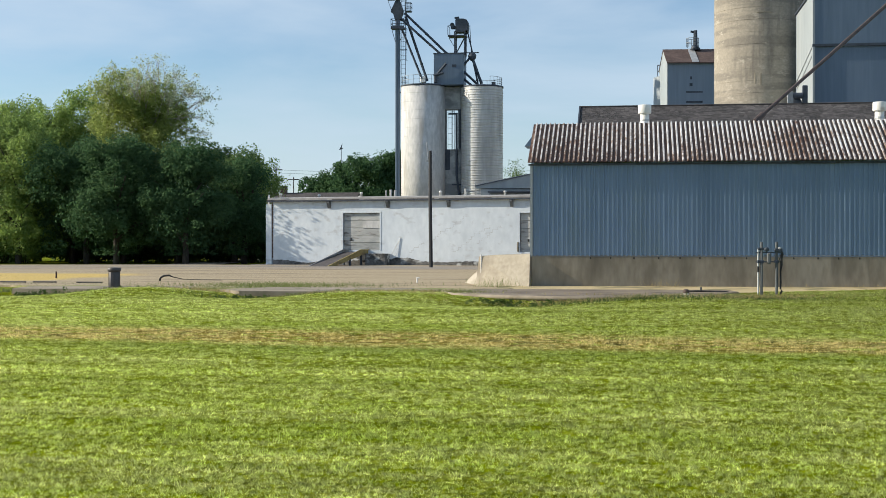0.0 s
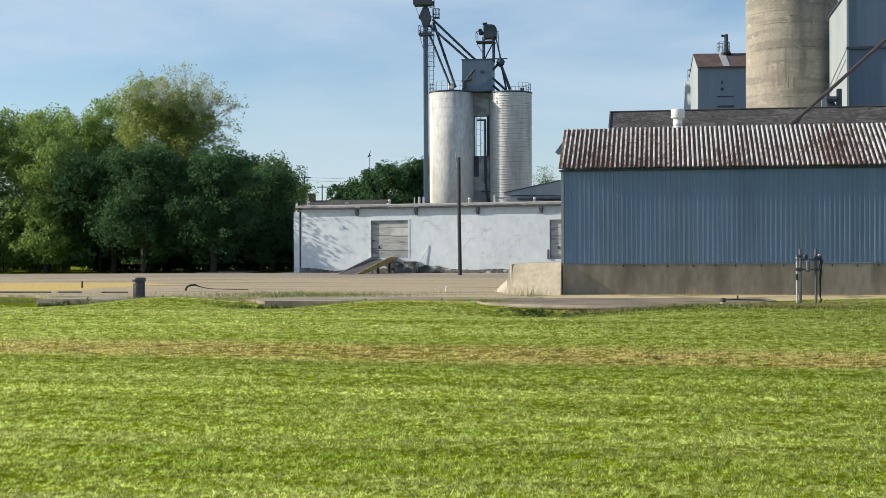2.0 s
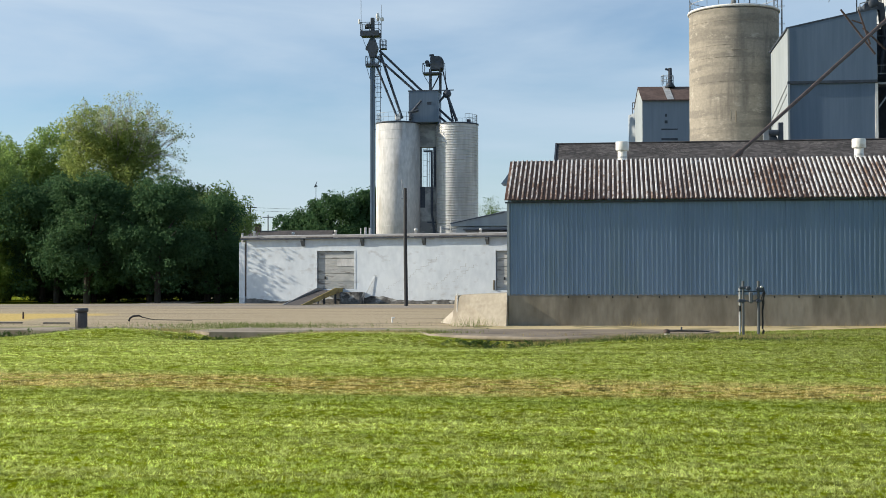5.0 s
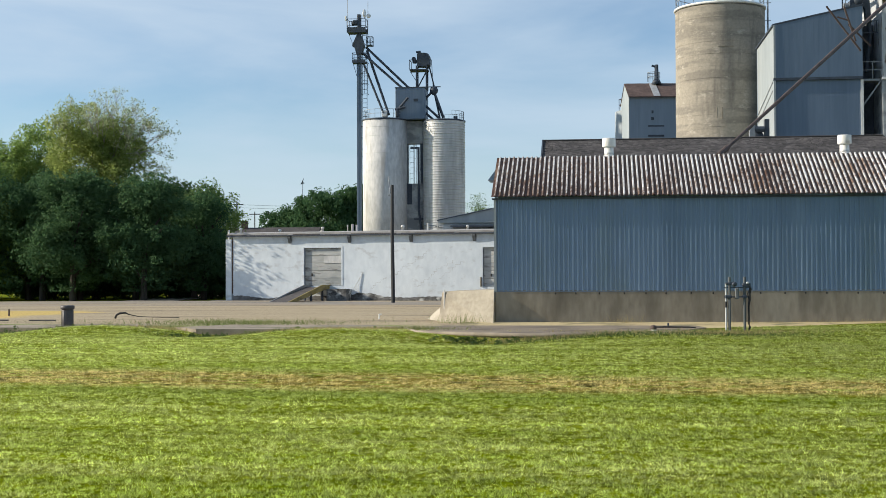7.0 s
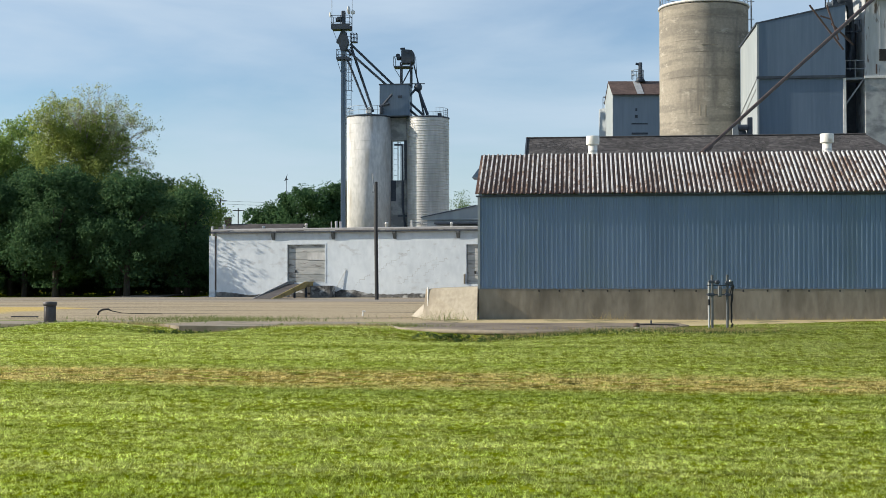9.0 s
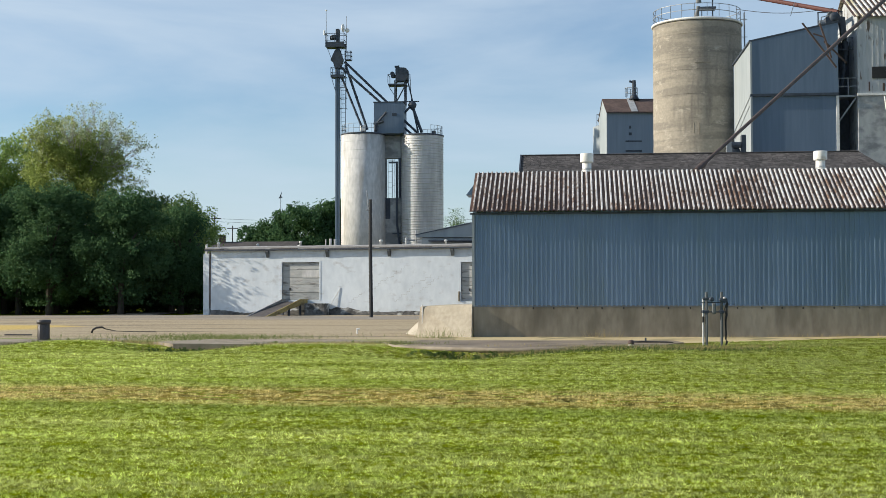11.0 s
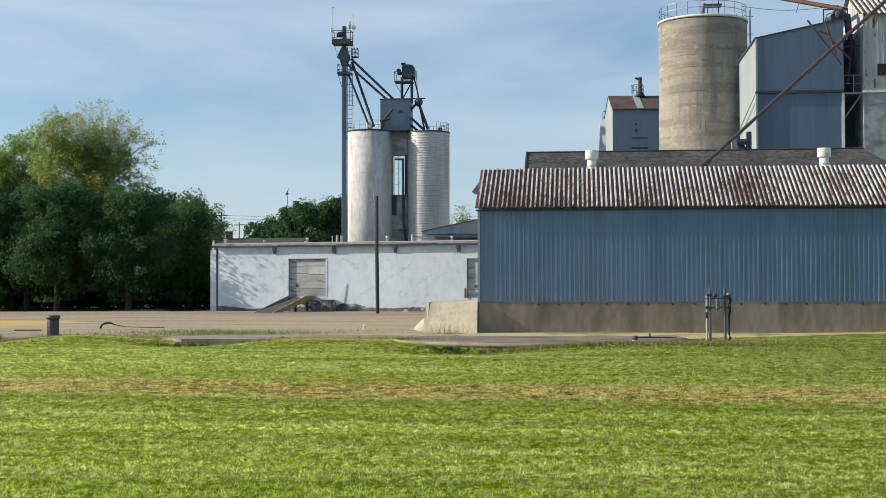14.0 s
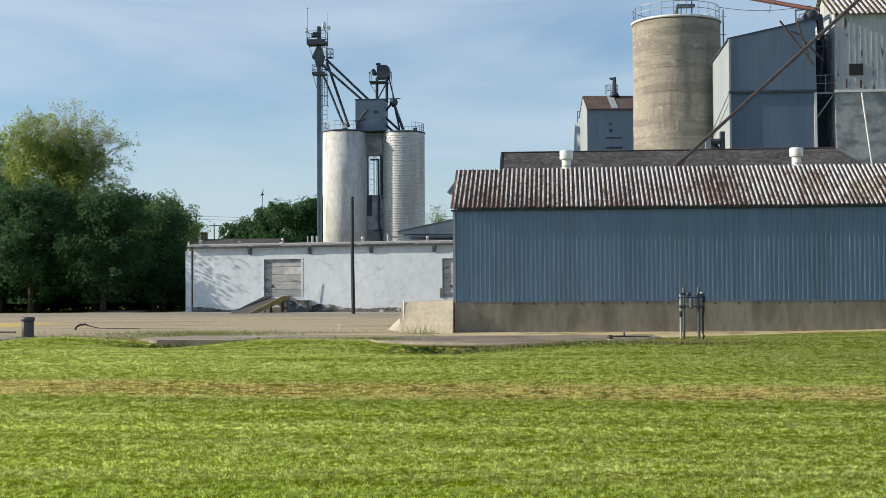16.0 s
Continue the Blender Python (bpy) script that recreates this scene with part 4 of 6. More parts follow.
dish = B()
lathe(dish, [(0.03, 0), (0.34, 0.06), (0.52, 0.16), (0.52, 0.24), (0.03, 0.3)], 20)
d = part("dish", dish, "white_paint", leg, "white microwave dish")
d.matrix_basis = pose(0.45, -0.2, 30.9, 90, 0, 82) @ Matrix.Scale(0.9, 4)


def spout(name, p, q, r, label, extra=()):
    bm = tube(B(), p, q, r, r, 10)
    for t in np.linspace(0.02, 0.98, 5):
        c = Vector(p).lerp(Vector(q), t)
        d = (Vector(q) - Vector(p)).normalized() * 0.06
        tube(bm, c - d, c + d, r * 1.15, r * 1.15, 10)
    return tagged(part(name, bm, "dark_metal"), label, "grain spout", "spouts from the leg")


SPOUT = "dark steel grain spout running down from the leg"
spout("grain_spout", (-25.2, 145.0, 27.2), (-20.35, 145.0, 22.5), 0.13, SPOUT)
spout("grain_spout", (-25.65, 144.8, 26.6), (-21.1, 144.8, 22.5), 0.13, SPOUT)
spout("grain_spout", (-25.1, 145.0, 26.85), (-22.65, 145.0, 19.6), 0.14, SPOUT)
spout("grain_spout", (-25.5, 144.7, 25.5), (-23.2, 144.7, 19.8), 0.12, SPOUT)

tower = thing("distributor_tower", pose(-18.6, 145.4, 0), "dark steel frame with a rounded hopper on the head house", "steel tower")
for x in (-0.95, 0.15):
    for y in (-0.6, 0.6):
        part("post", box(B(), x - 0.07, x + 0.07, y - 0.07, y + 0.07, 22.4, 25.0), "dark_metal", tower)
part("deck", box(B(), -1.7, 0.3, -0.8, 0.8, 24.45, 24.6), "dark_metal", tower)
bm = B()
for p, q in (((-1.7, -0.8, 24.6), (-1.7, -0.8, 25.6)), ((-1.7, -0.8, 25.6), (-0.9, -0.8, 25.6)), ((-1.7, 0.8, 24.6), (-1.7, 0.8, 25.6)), ((-1.7, -0.8, 25.6), (-1.7, 0.8, 25.6)), ((-1.7, 0, 24.4), (-0.95, 0, 23.2)), ((0.7, -0.4, 25.6), (0.9, -0.4, 22.0)), ((0.2, -0.4, 25.6), (0.75, -0.4, 25.6))):
    bar(bm, p, q, 0.06)
part("deck_rail", bm, "dark_metal", tower)
hop = prism(B(), [(-0.9, 24.9), (-0.9, 26.35), (-0.75, 26.45), (0.1, 26.4), (0.35, 26.3), (0.5, 26.0), (0.52, 25.4), (0.5, 24.95), (0.3, 25.1), (0.15, 24.9)], "y", -0.6, 0.6)
bmesh.ops.bevel(hop, geom=hop.edges[:], offset=0.05, segments=2, affect="EDGES")
part("hopper", hop, "dark_metal", tower)
part("hopper_vent", tube(tube(B(), (-0.75, 0, 26.4), (-0.75, 0, 26.6), 0.12), (-1.05, 0, 26.58), (-0.55, 0, 26.62), 0.12), "dark_metal", tower)
part("motor", tube(box(B(), -1.45, -1.0, -0.3, 0.3, 25.35, 25.75, 0.06), (-1.3, -0.2, 25.8), (-1.3, 0.2, 25.8), 0.25), "dark_metal", tower)
part("brace", bar(bar(B(), (0.4, 0, 25.0), (-0.9, 0, 22.6), 0.12), (0.4, 0, 25.0), (0.95, 0, 22.7), 0.14), "dark_metal", tower)
part("valve", lathe(B(), [(0.15, 21.75), (0.4, 22.0), (0.48, 22.3), (0.3, 22.65), (0.12, 22.7)], 14), "dark_metal", tower).matrix_basis = pose(0.95, -0.3, 0)
bm = B()
for p, q, r in (((0.95, -0.3, 22.1), (2.0, -0.4, 19.2), 0.16), ((1.0, -0.3, 22.0), (1.6, -0.4, 19.2), 0.1), ((0.8, -0.3, 22.2), (-0.1, -0.3, 21.2), 0.13), ((0.0, -0.5, 20.6), (1.6, -0.5, 19.1), 0.13), ((0.0, -0.5, 19.8), (0.9, -0.5, 19.0), 0.13)):
    tube(bm, p, q, r)
part("spouts", bm, "dark_metal", tower)
part("valve_arm", box(B(), -0.2, 1.7, -0.35, -0.25, 22.6, 22.7), "dark_metal", tower)

# rooftop clutter in front of the silos, and a low roof past them
pipes = thing("roof_pipes", pose(-22.6, 120.0, 5.0), "cluster of grey pipes rising from the warehouse roof", "pipes")
for x, h, r in ((0.0, 1.5, 0.05), (0.45, 1.55, 0.12), (0.85, 1.5, 0.12), (7.4, 1.6, 0.1), (8.3, 2.3, 0.06)):
    part("pipe", tube(B(), (x, 0, -0.5), (x, 0, h), r), "galv", pipes)
part("pipe", tube(B(), (0.85, 0, 0.9), (4.5, 0, 0.8), 0.04), "steel", pipes)
part("pipe", tube(B(), (7.4, 0, 1.4), (8.4, 0, 1.3), 0.05), "steel", pipes)
part("crate", box(B(), 1.3, 2.1, -0.2, 0.3, -0.1, 0.35, 0.03), "black", pipes)

annex = thing("annex", pose(-10.2, 118, 0), "low annex behind the warehouse with a pale grey roof", "annex")
part("wall", box(B(), -3.4, 9, 0.4, 8, -0.2, 6.5), "pale_side", annex)
part("roof", prism(B(), [(-3.9, 6.55), (-3.9, 6.85), (1.0, 7.85), (9, 7.85), (9, 6.5)], "y", 0.2, 8.3), "pale_side", annex, "pale grey sheet roof")
part("eave_board", bar(B(), (-3.95, 0.15, 6.75), (1.0, 0.15, 7.78), 0.14, 0.08), "dark_metal", annex)
part("canopy", box(B(), -2.6, 4.0, -1.4, 0.4, 6.1, 6.25, 0.02), "dark_metal", annex)
part("canopy_post", box(B(), -2.5, -2.4, -1.3, -1.2, -0.1, 6.1), "steel", annex)

# ---- shingled roof behind the shed ----
barn = thing("barn", pose(0, 0, 0), "long building behind the shed with a dark shingled roof", "barn")
RX0, RX1, RYR, RZR, RYE, RZE = -2.98, 15.5, 75.0, 9.31, 70.0, 6.6
part("wall", box(B(), RX0 + 0.3, RX1 + 2.2, RYE + 0.3, 80, -0.3, RZE), "grey_steel", barn)
bm = B()
v = [bm.verts.new(p) for p in ((RX0, RYE, RZE), (RX1 + 2.6, RYE, RZE), (RX1, RYR, RZR), (RX0, RYR, RZR), (RX0, 80, RZE), (RX1 + 2.6, 80, RZE))]
for f in ((0, 1, 2, 3), (3, 2, 5, 4), (1, 5, 2), (0, 3, 4), (0, 4, 5, 1)):
    bm.faces.new([v[i] for i in f])
part("roof_deck", bm, "shingle", barn)
rng = random.Random(17)
sv, sf = [], []
rows_n = 40
for r in range(rows_n):
    t0, t1 = r / rows_n, (r + 1.25) / rows_n
    x = RX0 + rng.uniform(0, 0.3)
    end = RX1 + 2.6 * (1 - t0) - 0.3
    while x < end:
        w = rng.uniform(0.18, 0.34)
        lift = 0.008 + rng.uniform(0, 0.014)
        q = []
        for xx, t, k in ((x, t0, 1), (x + w - 0.02, t0, 1), (x + w - 0.02, min(t1, 1), 0.3), (x, min(t1, 1), 0.3)):
            q.append((xx, RYE + (RYR - RYE) * t, RZE + (RZR - RZE) * t + 0.012 + lift * k))
        o = len(sv)
        sv += q + [(q[0][0], q[0][1], q[0][2] - 0.05), (q[1][0], q[1][1], q[1][2] - 0.05)]
        sf += [(o, o + 1, o + 2, o + 3), (o + 4, o + 5, o + 1, o)]
        x += w
sh = new("shingles", mesh_from("shingles", sv, sf, "shingle"))
sh.parent = barn
tagged(sh, kind="stuff")
part("ridge_cap", box(B(), RX0 - 0.03, RX1, RYR - 0.12, RYR + 0.12, RZR - 0.02, RZR + 0.05, 0.02), "shingle", barn)
part("verge_board", bar(B(), (RX0 - 0.02, RYE, RZE + 0.02), (RX0 - 0.02, RYR, RZR), 0.08, 0.14), "dark_metal", barn)

# ---- concrete silo ----
csilo = thing("concrete_silo", pose(10.45, 114.0, 0), "huge weathered tan concrete silo with a railed top", "silo")
R = 3.70
part("core", lathe(B(), [(R - 0.016, -0.5), (R - 0.016, 23.95)], 96), "silo_conc", csilo)
lift = lathe(B(), [(R, 0.0), (R, 0.985)], 120)
for f in [f for f in lift.faces if len(f.verts) > 4]:
    lift.faces.remove(f)
lift_mesh = mesh_of("concrete_lift", lift, "silo_conc")
rng = random.Random(3)
for i in range(24):
    piece("concrete_lift", lift_mesh, csilo, pose(rng.uniform(-0.012, 0.012), rng.uniform(-0.012, 0.012), i - 0.1, 0, 0, rng.uniform(0, 360)))
part("rim", lathe(B(), [(R, 24.02), (R + 0.1, 24.05), (R + 0.12, 24.1), (R + 0.1, 24.2), (R - 0.2, 24.24)], 96), "white_paint", csilo, "white band round the rim")
part("railing", hoop_rail(B(), R - 0.05, 24.3, 1.05, 22, th=0.045), "steel", csilo)
part("vent_pipe", tube(tube(tube(B(), (-0.15, 0.3, 24.2), (0.18, 0.3, 25.9), 0.16, 0.16, 12), (0.0, 0.3, 25.0), (0.05, 0.3, 25.25), 0.22, 0.22, 12), (0.2, 0.3, 26.2), (0.2, 0.3, 27.2), 0.24, 0.2, 12), "dark_steel", csilo)
part("top_platform", box(box(box(B(), 0.3, 1.6, -0.3, 0.8, 25.6, 25.75), 1.3, 1.4, 0, 0.1, 24.2, 27.4), 0.4, 0.48, 0, 0.08, 24.2, 25.6), "dark_metal", csilo)
part("ladder", ladder(B(), R + 0.25, -0.2, 10, 25.2, 0.5, "y", 0.8, 0.06), "steel", csilo)
for z in (19.8, 20.9, 22.0, 23.1, 24.6):
    part("ladder_bracket", bar(B(), (R - 0.1, -0.2, z), (R + 0.5, -0.2, z), 0.05), "steel", csilo)
for k, (a, z, w, h) in enumerate(((-100, 14.6, 0.1, 0.9), (-93, 14.5, 0.12, 0.95), (-62, 11.3, 0.14, 0.4), (-88, 20.4, 1.3, 0.06))):
    o = part("scar", box(B(), -w / 2, w / 2, -0.02, 0.05, 0, h, 0.01), "plinth", csilo)
    o.matrix_basis = pose(R * math.cos(radians(a)), R * math.sin(radians(a)), z, 0, 0, a + 90)

# ---- slate-grey steel elevator house ----
house = thing("elevator_house", pose(0, 0, 0), "tall slate-grey steel elevator house with a pale sunlit side", "elevator house")
HX0, HX1, HY0, HY1 = 13.04, 19.35, 100.0, 110.0
part("front_lower", box(B(), HX0, HX1, HY0, HY0 + 0.25, -0.2, 16.05), "grey_steel", house)
part("front_upper", prism(B(), [(HX0, 16.2), (HX0, 20.1), (HX1, 21.4), (HX1, 16.2)], "y", HY0 - 0.12, HY0 + 0.25), "grey_steel", house)
part("seam", box(B(), HX0 - 0.05, HX1 + 0.02, HY0 - 0.17, HY0 + 0.25, 16.03, 16.22), "dark_metal", house)
# sunlight put into the side's colour too: paler than the slate-grey front
part("side_wall", prism(B(), [(HY0 + 0.25, -0.2), (HY0 + 0.25, 20.1), (HY1, 20.1), (HY1, -0.2)], "x", HX0, HX0 + 0.25), "pale_side", house, "side wall coloured paler where the sun falls")
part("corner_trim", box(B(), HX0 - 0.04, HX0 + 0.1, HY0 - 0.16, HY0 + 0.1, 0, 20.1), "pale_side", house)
part("corner_trim", box(B(), HX1 - 0.14, HX1 + 0.06, HY0 - 0.06, HY0 + 0.2, 0, 16.0), "white_paint", house)
part("rear_wall", box(box(B(), HX0, HX1, HY1, HY1 + 0.25, -0.2, 20.0), HX1 - 0.2, HX1, HY0 + 0.25, HY1, -0.2, 20.4), "grey_steel", house)
part("roof", prism(B(), [(HX0 - 0.12, 20.08), (HX0 - 0.12, 20.2), (HX1 + 0.1, 21.55), (HX1 + 0.1, 21.4)], "y", HY0 - 0.14, HY1 + 0.3), "dark_metal", house)
bm = bar(bar(B(), (HX0 - 0.03, HY0, 16.1), (HX0 - 0.03, HY1, 14.6), 0.04), (HX0 - 0.03, HY0 + 0.5, 15.4), (HX0 - 0.03, HY0 + 9.5, 14.0), 0.03)
part("conduit", bm, "steel", house)
rib = mesh_of("wall_rib", box(B(), 0, 0.03, -0.0025, 0, 0, 1.0), "grey_steel")
for i in range(1, 18):
    x = HX0 + i * 0.35
    piece("wall_rib", rib, house, pose(x, HY0, 0) @ Matrix.Diagonal((1, 1, 16.0, 1)))
    piece("wall_rib", rib, house, pose(x, HY0 - 0.12, 16.2) @ Matrix.Diagonal((1, 1, 3.9 + 1.3 * (x - HX0) / (HX1 - HX0), 1)))
fan = thing("blower_unit", pose(11.75, 98.6, 9.3), "dark blower and motor on a steel stand behind the barn roof", "blower")
part("tall_box", box(B(), 0.35, 0.72, -0.2, 0.2, 0.4, 3.75, 0.04), "dark_metal", fan)
part("motor", tube(B(), (-0.35, -0.2, 3.0), (0.35, -0.2, 3.0), 0.22, 0.22, 12), "dark_metal", fan)
part("belt_guard", box(B(), -0.75, -0.3, -0.35, -0.28, 2.3, 3.3, 0.03), "steel", fan)
part("fan_case", lathe(B(), [(0.1, -0.15), (0.42, -0.12), (0.42, 0.12), (0.1, 0.15)], 18), "dark_metal", fan).matrix_basis = pose(-0.1, 0, 2.5, 90, 0, 0)
part("stand", bar(bar(bar(B(), (-0.55, 0, -9.4), (-0.55, 0, 3.2), 0.07), (0.1, 0, -9.4), (0.1, 0, 3.0), 0.07), (-0.6, 0, 2.1), (0.6, 0, 2.1), 0.08), "steel", fan)
part("duct", tube(B(), (-0.7, 0, 2.2), (-0.2, 0, 3.1), 0.1), "galv", fan)
# machinery on the roof
drive = thing("drive_unit", pose(19.2, 101.5, 21.35), "dark conveyor drive and motor on the elevator house roof", "drive unit")
part("gear_case", box(B(), -0.5, 0.3, -0.4, 0.4, 0.1, 0.75, 0.08), "dark_metal", drive)
part("motor", tube(B(), (-0.9, -0.1, 0.35), (-0.4, -0.1, 0.35), 0.2, 0.2, 12), "steel", drive)
part("guard", lathe(B(), [(0.05, -0.08), (0.36, -0.08), (0.36, 0.08), (0.05, 0.08)], 18), "dark_metal", drive).matrix_basis = pose(0.15, -0.45, 0.7, 90, 0, 0)
part("chute", prism(B(), [(0.3, 0.9), (0.95, 0.7), (1.1, -0.9), (0.7, -0.9), (0.6, 0.2), (0.3, 0.3)], "y", -0.3, 0.3), "dark_metal", drive)
part("frame", bar(bar(bar(B(), (-0.8, -0.4, -0.1), (-0.8, -0.4, 0.7), 0.06), (-0.8, -0.4, 0.7), (0.4, -0.4, 1.0), 0.06), (0.4, -0.4, -0.1), (0.4, -0.4, 1.1), 0.06), "steel", drive)

part("gantry", bar(bar(bar(bar(bar(B(), (-0.9, 0.3, -0.2), (-0.9, 0.3, 1.25), 0.08), (0.5, 0.3, -0.2), (0.5, 0.3, 1.3), 0.08), (-0.95, 0.3, 1.2), (0.9, 0.3, 1.25), 0.08), (-0.9, 0.3, 0.1), (0.5, 0.3, 1.2), 0.06), (0.85, 0.3, -1.6), (0.85, 0.3, 1.25), 0.08), "dark_metal", drive)
part("hood", prism(B(), [(-0.35, 0.7), (-0.2, 1.15), (0.35, 1.1), (0.6, 0.8), (0.55, 0.5), (-0.3, 0.5)], "y", -0.25, 0.35), "dark_steel", drive)
part("downspout", tube(tube(B(), (0.8, 0, 0.3), (1.05, 0, -1.8), 0.17, 0.17, 10), (1.05, 0, -1.8), (0.7, 0, -4.6), 0.15, 0.15, 10), "dark_metal", drive)
part("walkway", bar(bar(bar(bar(B(), (0.2, -0.5, -1.75), (1.5, -0.5, -1.75), 0.07), (0.2, -0.5, -0.9), (1.5, -0.5, -0.9), 0.05), (0.3, -0.5, -1.75), (0.3, -0.5, -0.9), 0.05), (1.4, -0.5, -1.75), (1.4, -0.5, -0.9), 0.05), "dark_metal", drive)

# ---- tall old elevator ----
tall = thing("old_elevator", pose(0, 0, 0), "tall old elevator of patched concrete with peeling steel above", "grain elevator")
TX0, TX1, TY0, TY1 = 20.75, 33.0, 100.0, 109.0
part("lower_wall", box(B(), TX0, TX1, TY0, TY1, -0.3, 16.0, 0.04), "tall_conc", tall)
part("ledge", box(B(), TX0 - 0.02, TX1, TY0 - 0.12, TY0 + 0.3, 15.98, 16.15), "white_paint", tall)
part("upper_wall", box(B(), TX0 + 0.04, TX1, TY0 + 0.05, TY1, 16.15, 21.8), "tall_metal", tall)
part("gable", prism(B(), [(TY0 + 0.05, 21.8), (104.5, 24.0), (TY1, 21.8)], "x", TX0 + 0.04, TX0 + 0.3), "tall_metal", tall)
strip = mesh_of("siding_strip", box(B(), 0, 0.05, -0.012, 0, 0, 5.6), "tall_metal")
for i in range(30):
    piece("siding_strip", strip, tall, pose(TX0 + 0.3 + i * 0.4, TY0 + 0.05, 16.17))
sl = math.hypot(4.8, 2.4)
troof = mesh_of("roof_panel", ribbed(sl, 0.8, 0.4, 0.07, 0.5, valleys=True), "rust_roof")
troof.materials.append(M["rust_shade"])
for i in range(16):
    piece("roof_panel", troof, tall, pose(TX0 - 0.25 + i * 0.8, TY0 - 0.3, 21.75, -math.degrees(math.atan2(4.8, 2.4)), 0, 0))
part("rear_roof", prism(B(), [(104.5, 24.1), (109.3, 21.75), (109.3, 21.7), (104.5, 24.02)], "x", TX0 - 0.25, TX1), "rust_roof", tall)
part("window", box(B(), 21.8, 22.8, TY0 - 0.02, TY0 + 0.06, 17.25, 18.1), "black", tall, "dark square opening")
for x, z, w, h in ((21.55, 16.3, 0.1, 0.7), (22.55, 16.3, 0.14, 0.6)):
    part("rust_patch", box(B(), x, x + w, TY0 + 0.0, TY0 + 0.045, z, z + h), "rust", tall)
part("downpipe", tube(B(), (22.6, TY0 - 0.3, 15.9), (23.4, TY0 - 0.3, 9.5), 0.06), "white_paint", tall, "bright white downspout")
bm = B()
box(bm, 19.4, 20.9, 100.4, 102, 15.95, 16.1)
for x, y in ((19.45, 100.4), (20.15, 100.4), (20.8, 100.4)):
    bar(bm, (x, y, 16.1), (x, y, 17.4), 0.06)
for z in (16.75, 17.35):
    bar(bm, (19.45, 100.4, z), (20.8, 100.4, z), 0.05)
bar(bm, (20.7, 100.4, 15.9), (19.5, 100.4, 14.2), 0.1)
part("catwalk", bm, "steel", tall)
part("infill_wall", box(B(), 19.36, TX0, 103, 103.3, -0.2, 20.5), "dark_metal", tall)
part("cupola", lathe(B(), [(2.4, 21), (2.4, 28.5), (2.3, 28.6)], 32), "white_silo", tall).matrix_basis = pose(25.2, 107, 0)
part("roof_vent", lathe(B(), [(0.18, 23.6), (0.18, 24.6), (0.4, 24.65), (0.1, 25.1)], 12), "galv", tall).matrix_basis = pose(23.0, 104.4, 0)

# ---- auger pipe over the roofs ----
auger = thing("grain_auger", pose(0, 0, 0), "long rusty auger tube slanting over the roofs", "auger")
A0, A1 = Vector((5.3, 60.0, 7.0)), Vector((23.3, 97.6, 23.5))
part("tube", tube(B(), A0, A1, 0.075, 0.14, 12), "rust", auger)
part("boot", tube(B(), A0, A0.lerp(A1, 0.025), 0.13, 0.14, 10), "rust", auger)
for p, q in (((14.26, 85, 18.45), (16.32, 85, 15.61)), ((15.31, 84.9, 18.39), (16.0, 84.9, 16.2)), ((15.6, 85.1, 17.3), (16.95, 85.1, 15.92))):
    part("brace", bar(B(), p, q, 0.10), "rust", auger)
part("brace", bar(B(), (14.9, 84.9, 17.75), (15.6, 84.9, 17.5), 0.08), "rust", auger)

conv = thing("conveyor", pose(0, 0, 0), "red-brown conveyor tube from the silo top to the elevator", "conveyor")
part("tube", tube(B(), (11.6, 112.0, 26.75), (19.7, 101.5, 22.5), 0.17, 0.17, 12), "redpipe", conv)
part("tie", bar(B(), (17.0, 104.4, 23.9), (16.7, 104.4, 22.9), 0.05), "steel", conv)

cable = [(13.6 + 5.8 * k / 10, 112.5 - 11 * k / 10, 25.2 - 2.4 * k / 10 - 0.35 * math.sin(math.pi * k / 10)) for k in range(11)]
part("cable", sweep(B(), cable, 0.025, 5), "black", conv)

# ---- far elevator beyond the concrete silo ----
far = thing("elevator_house", pose(3.54, 140.0, 0, 0, 0, 5.5), "distant grey steel elevator with a rusty roof", "elevator house")
part("wall", box(B(), 0, 7.5, 0, 7, -0.3, 20.6), "hazy_steel", far)
part("louvre_panel", box(B(), 1.95, 3.5, -0.03, 0.02, 16.45, 17.3), "hazy_steel", far)
# sunlit gable side, likewise coloured paler than the front
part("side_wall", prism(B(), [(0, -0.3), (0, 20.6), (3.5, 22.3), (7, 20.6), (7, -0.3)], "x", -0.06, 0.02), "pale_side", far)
part("roof", prism(B(), [(-0.3, 20.45), (3.5, 22.35), (7.3, 20.45), (7.3, 20.35), (3.5, 22.25), (-0.3, 20.35)], "x", -0.12, 7.8), "far_roof", far)
part("roof_sheet", prism(B(), [(-0.32, 20.47), (3.48, 22.38), (3.48, 22.4), (-0.32, 20.49)], "x", 2.5, 3.2), "galv", far)
part("opening", box(B(), 1.9, 3.6, -0.05, 0.02, 16.25, 16.45), "dark_metal", far)
part("opening", box(B(), 1.9, 3.6, -0.05, 0.02, 17.3, 17.45), "dark_metal", far)
part("vent", box(B(), 2.3, 2.5, -0.05, 0.02, 18.7, 19.0), "dark_metal", far)
part("vent", box(B(), 2.25, 2.55, -0.05, 0.02, 18.0, 18.3), "dark_metal", far)
part("stack", tube(tube(B(), (3.3, 3.2, 22.2), (3.3, 3.2, 24.3), 0.24, 0.2), (2.8, 3.2, 24.2), (3.4, 3.2, 24.05), 0.12), "dark_metal", far)
part("stack_base", lathe(B(), [(0.6, 22.2), (0.26, 22.8)], 12), "dark_metal", far).matrix_basis = pose(3.3, 3.2, 0)
part("stack_rail", hoop_rail(B(), 0.65, 22.5, 0.95, 8, th=0.05), "steel", far).matrix_basis = pose(3.0, 3.2, 0)
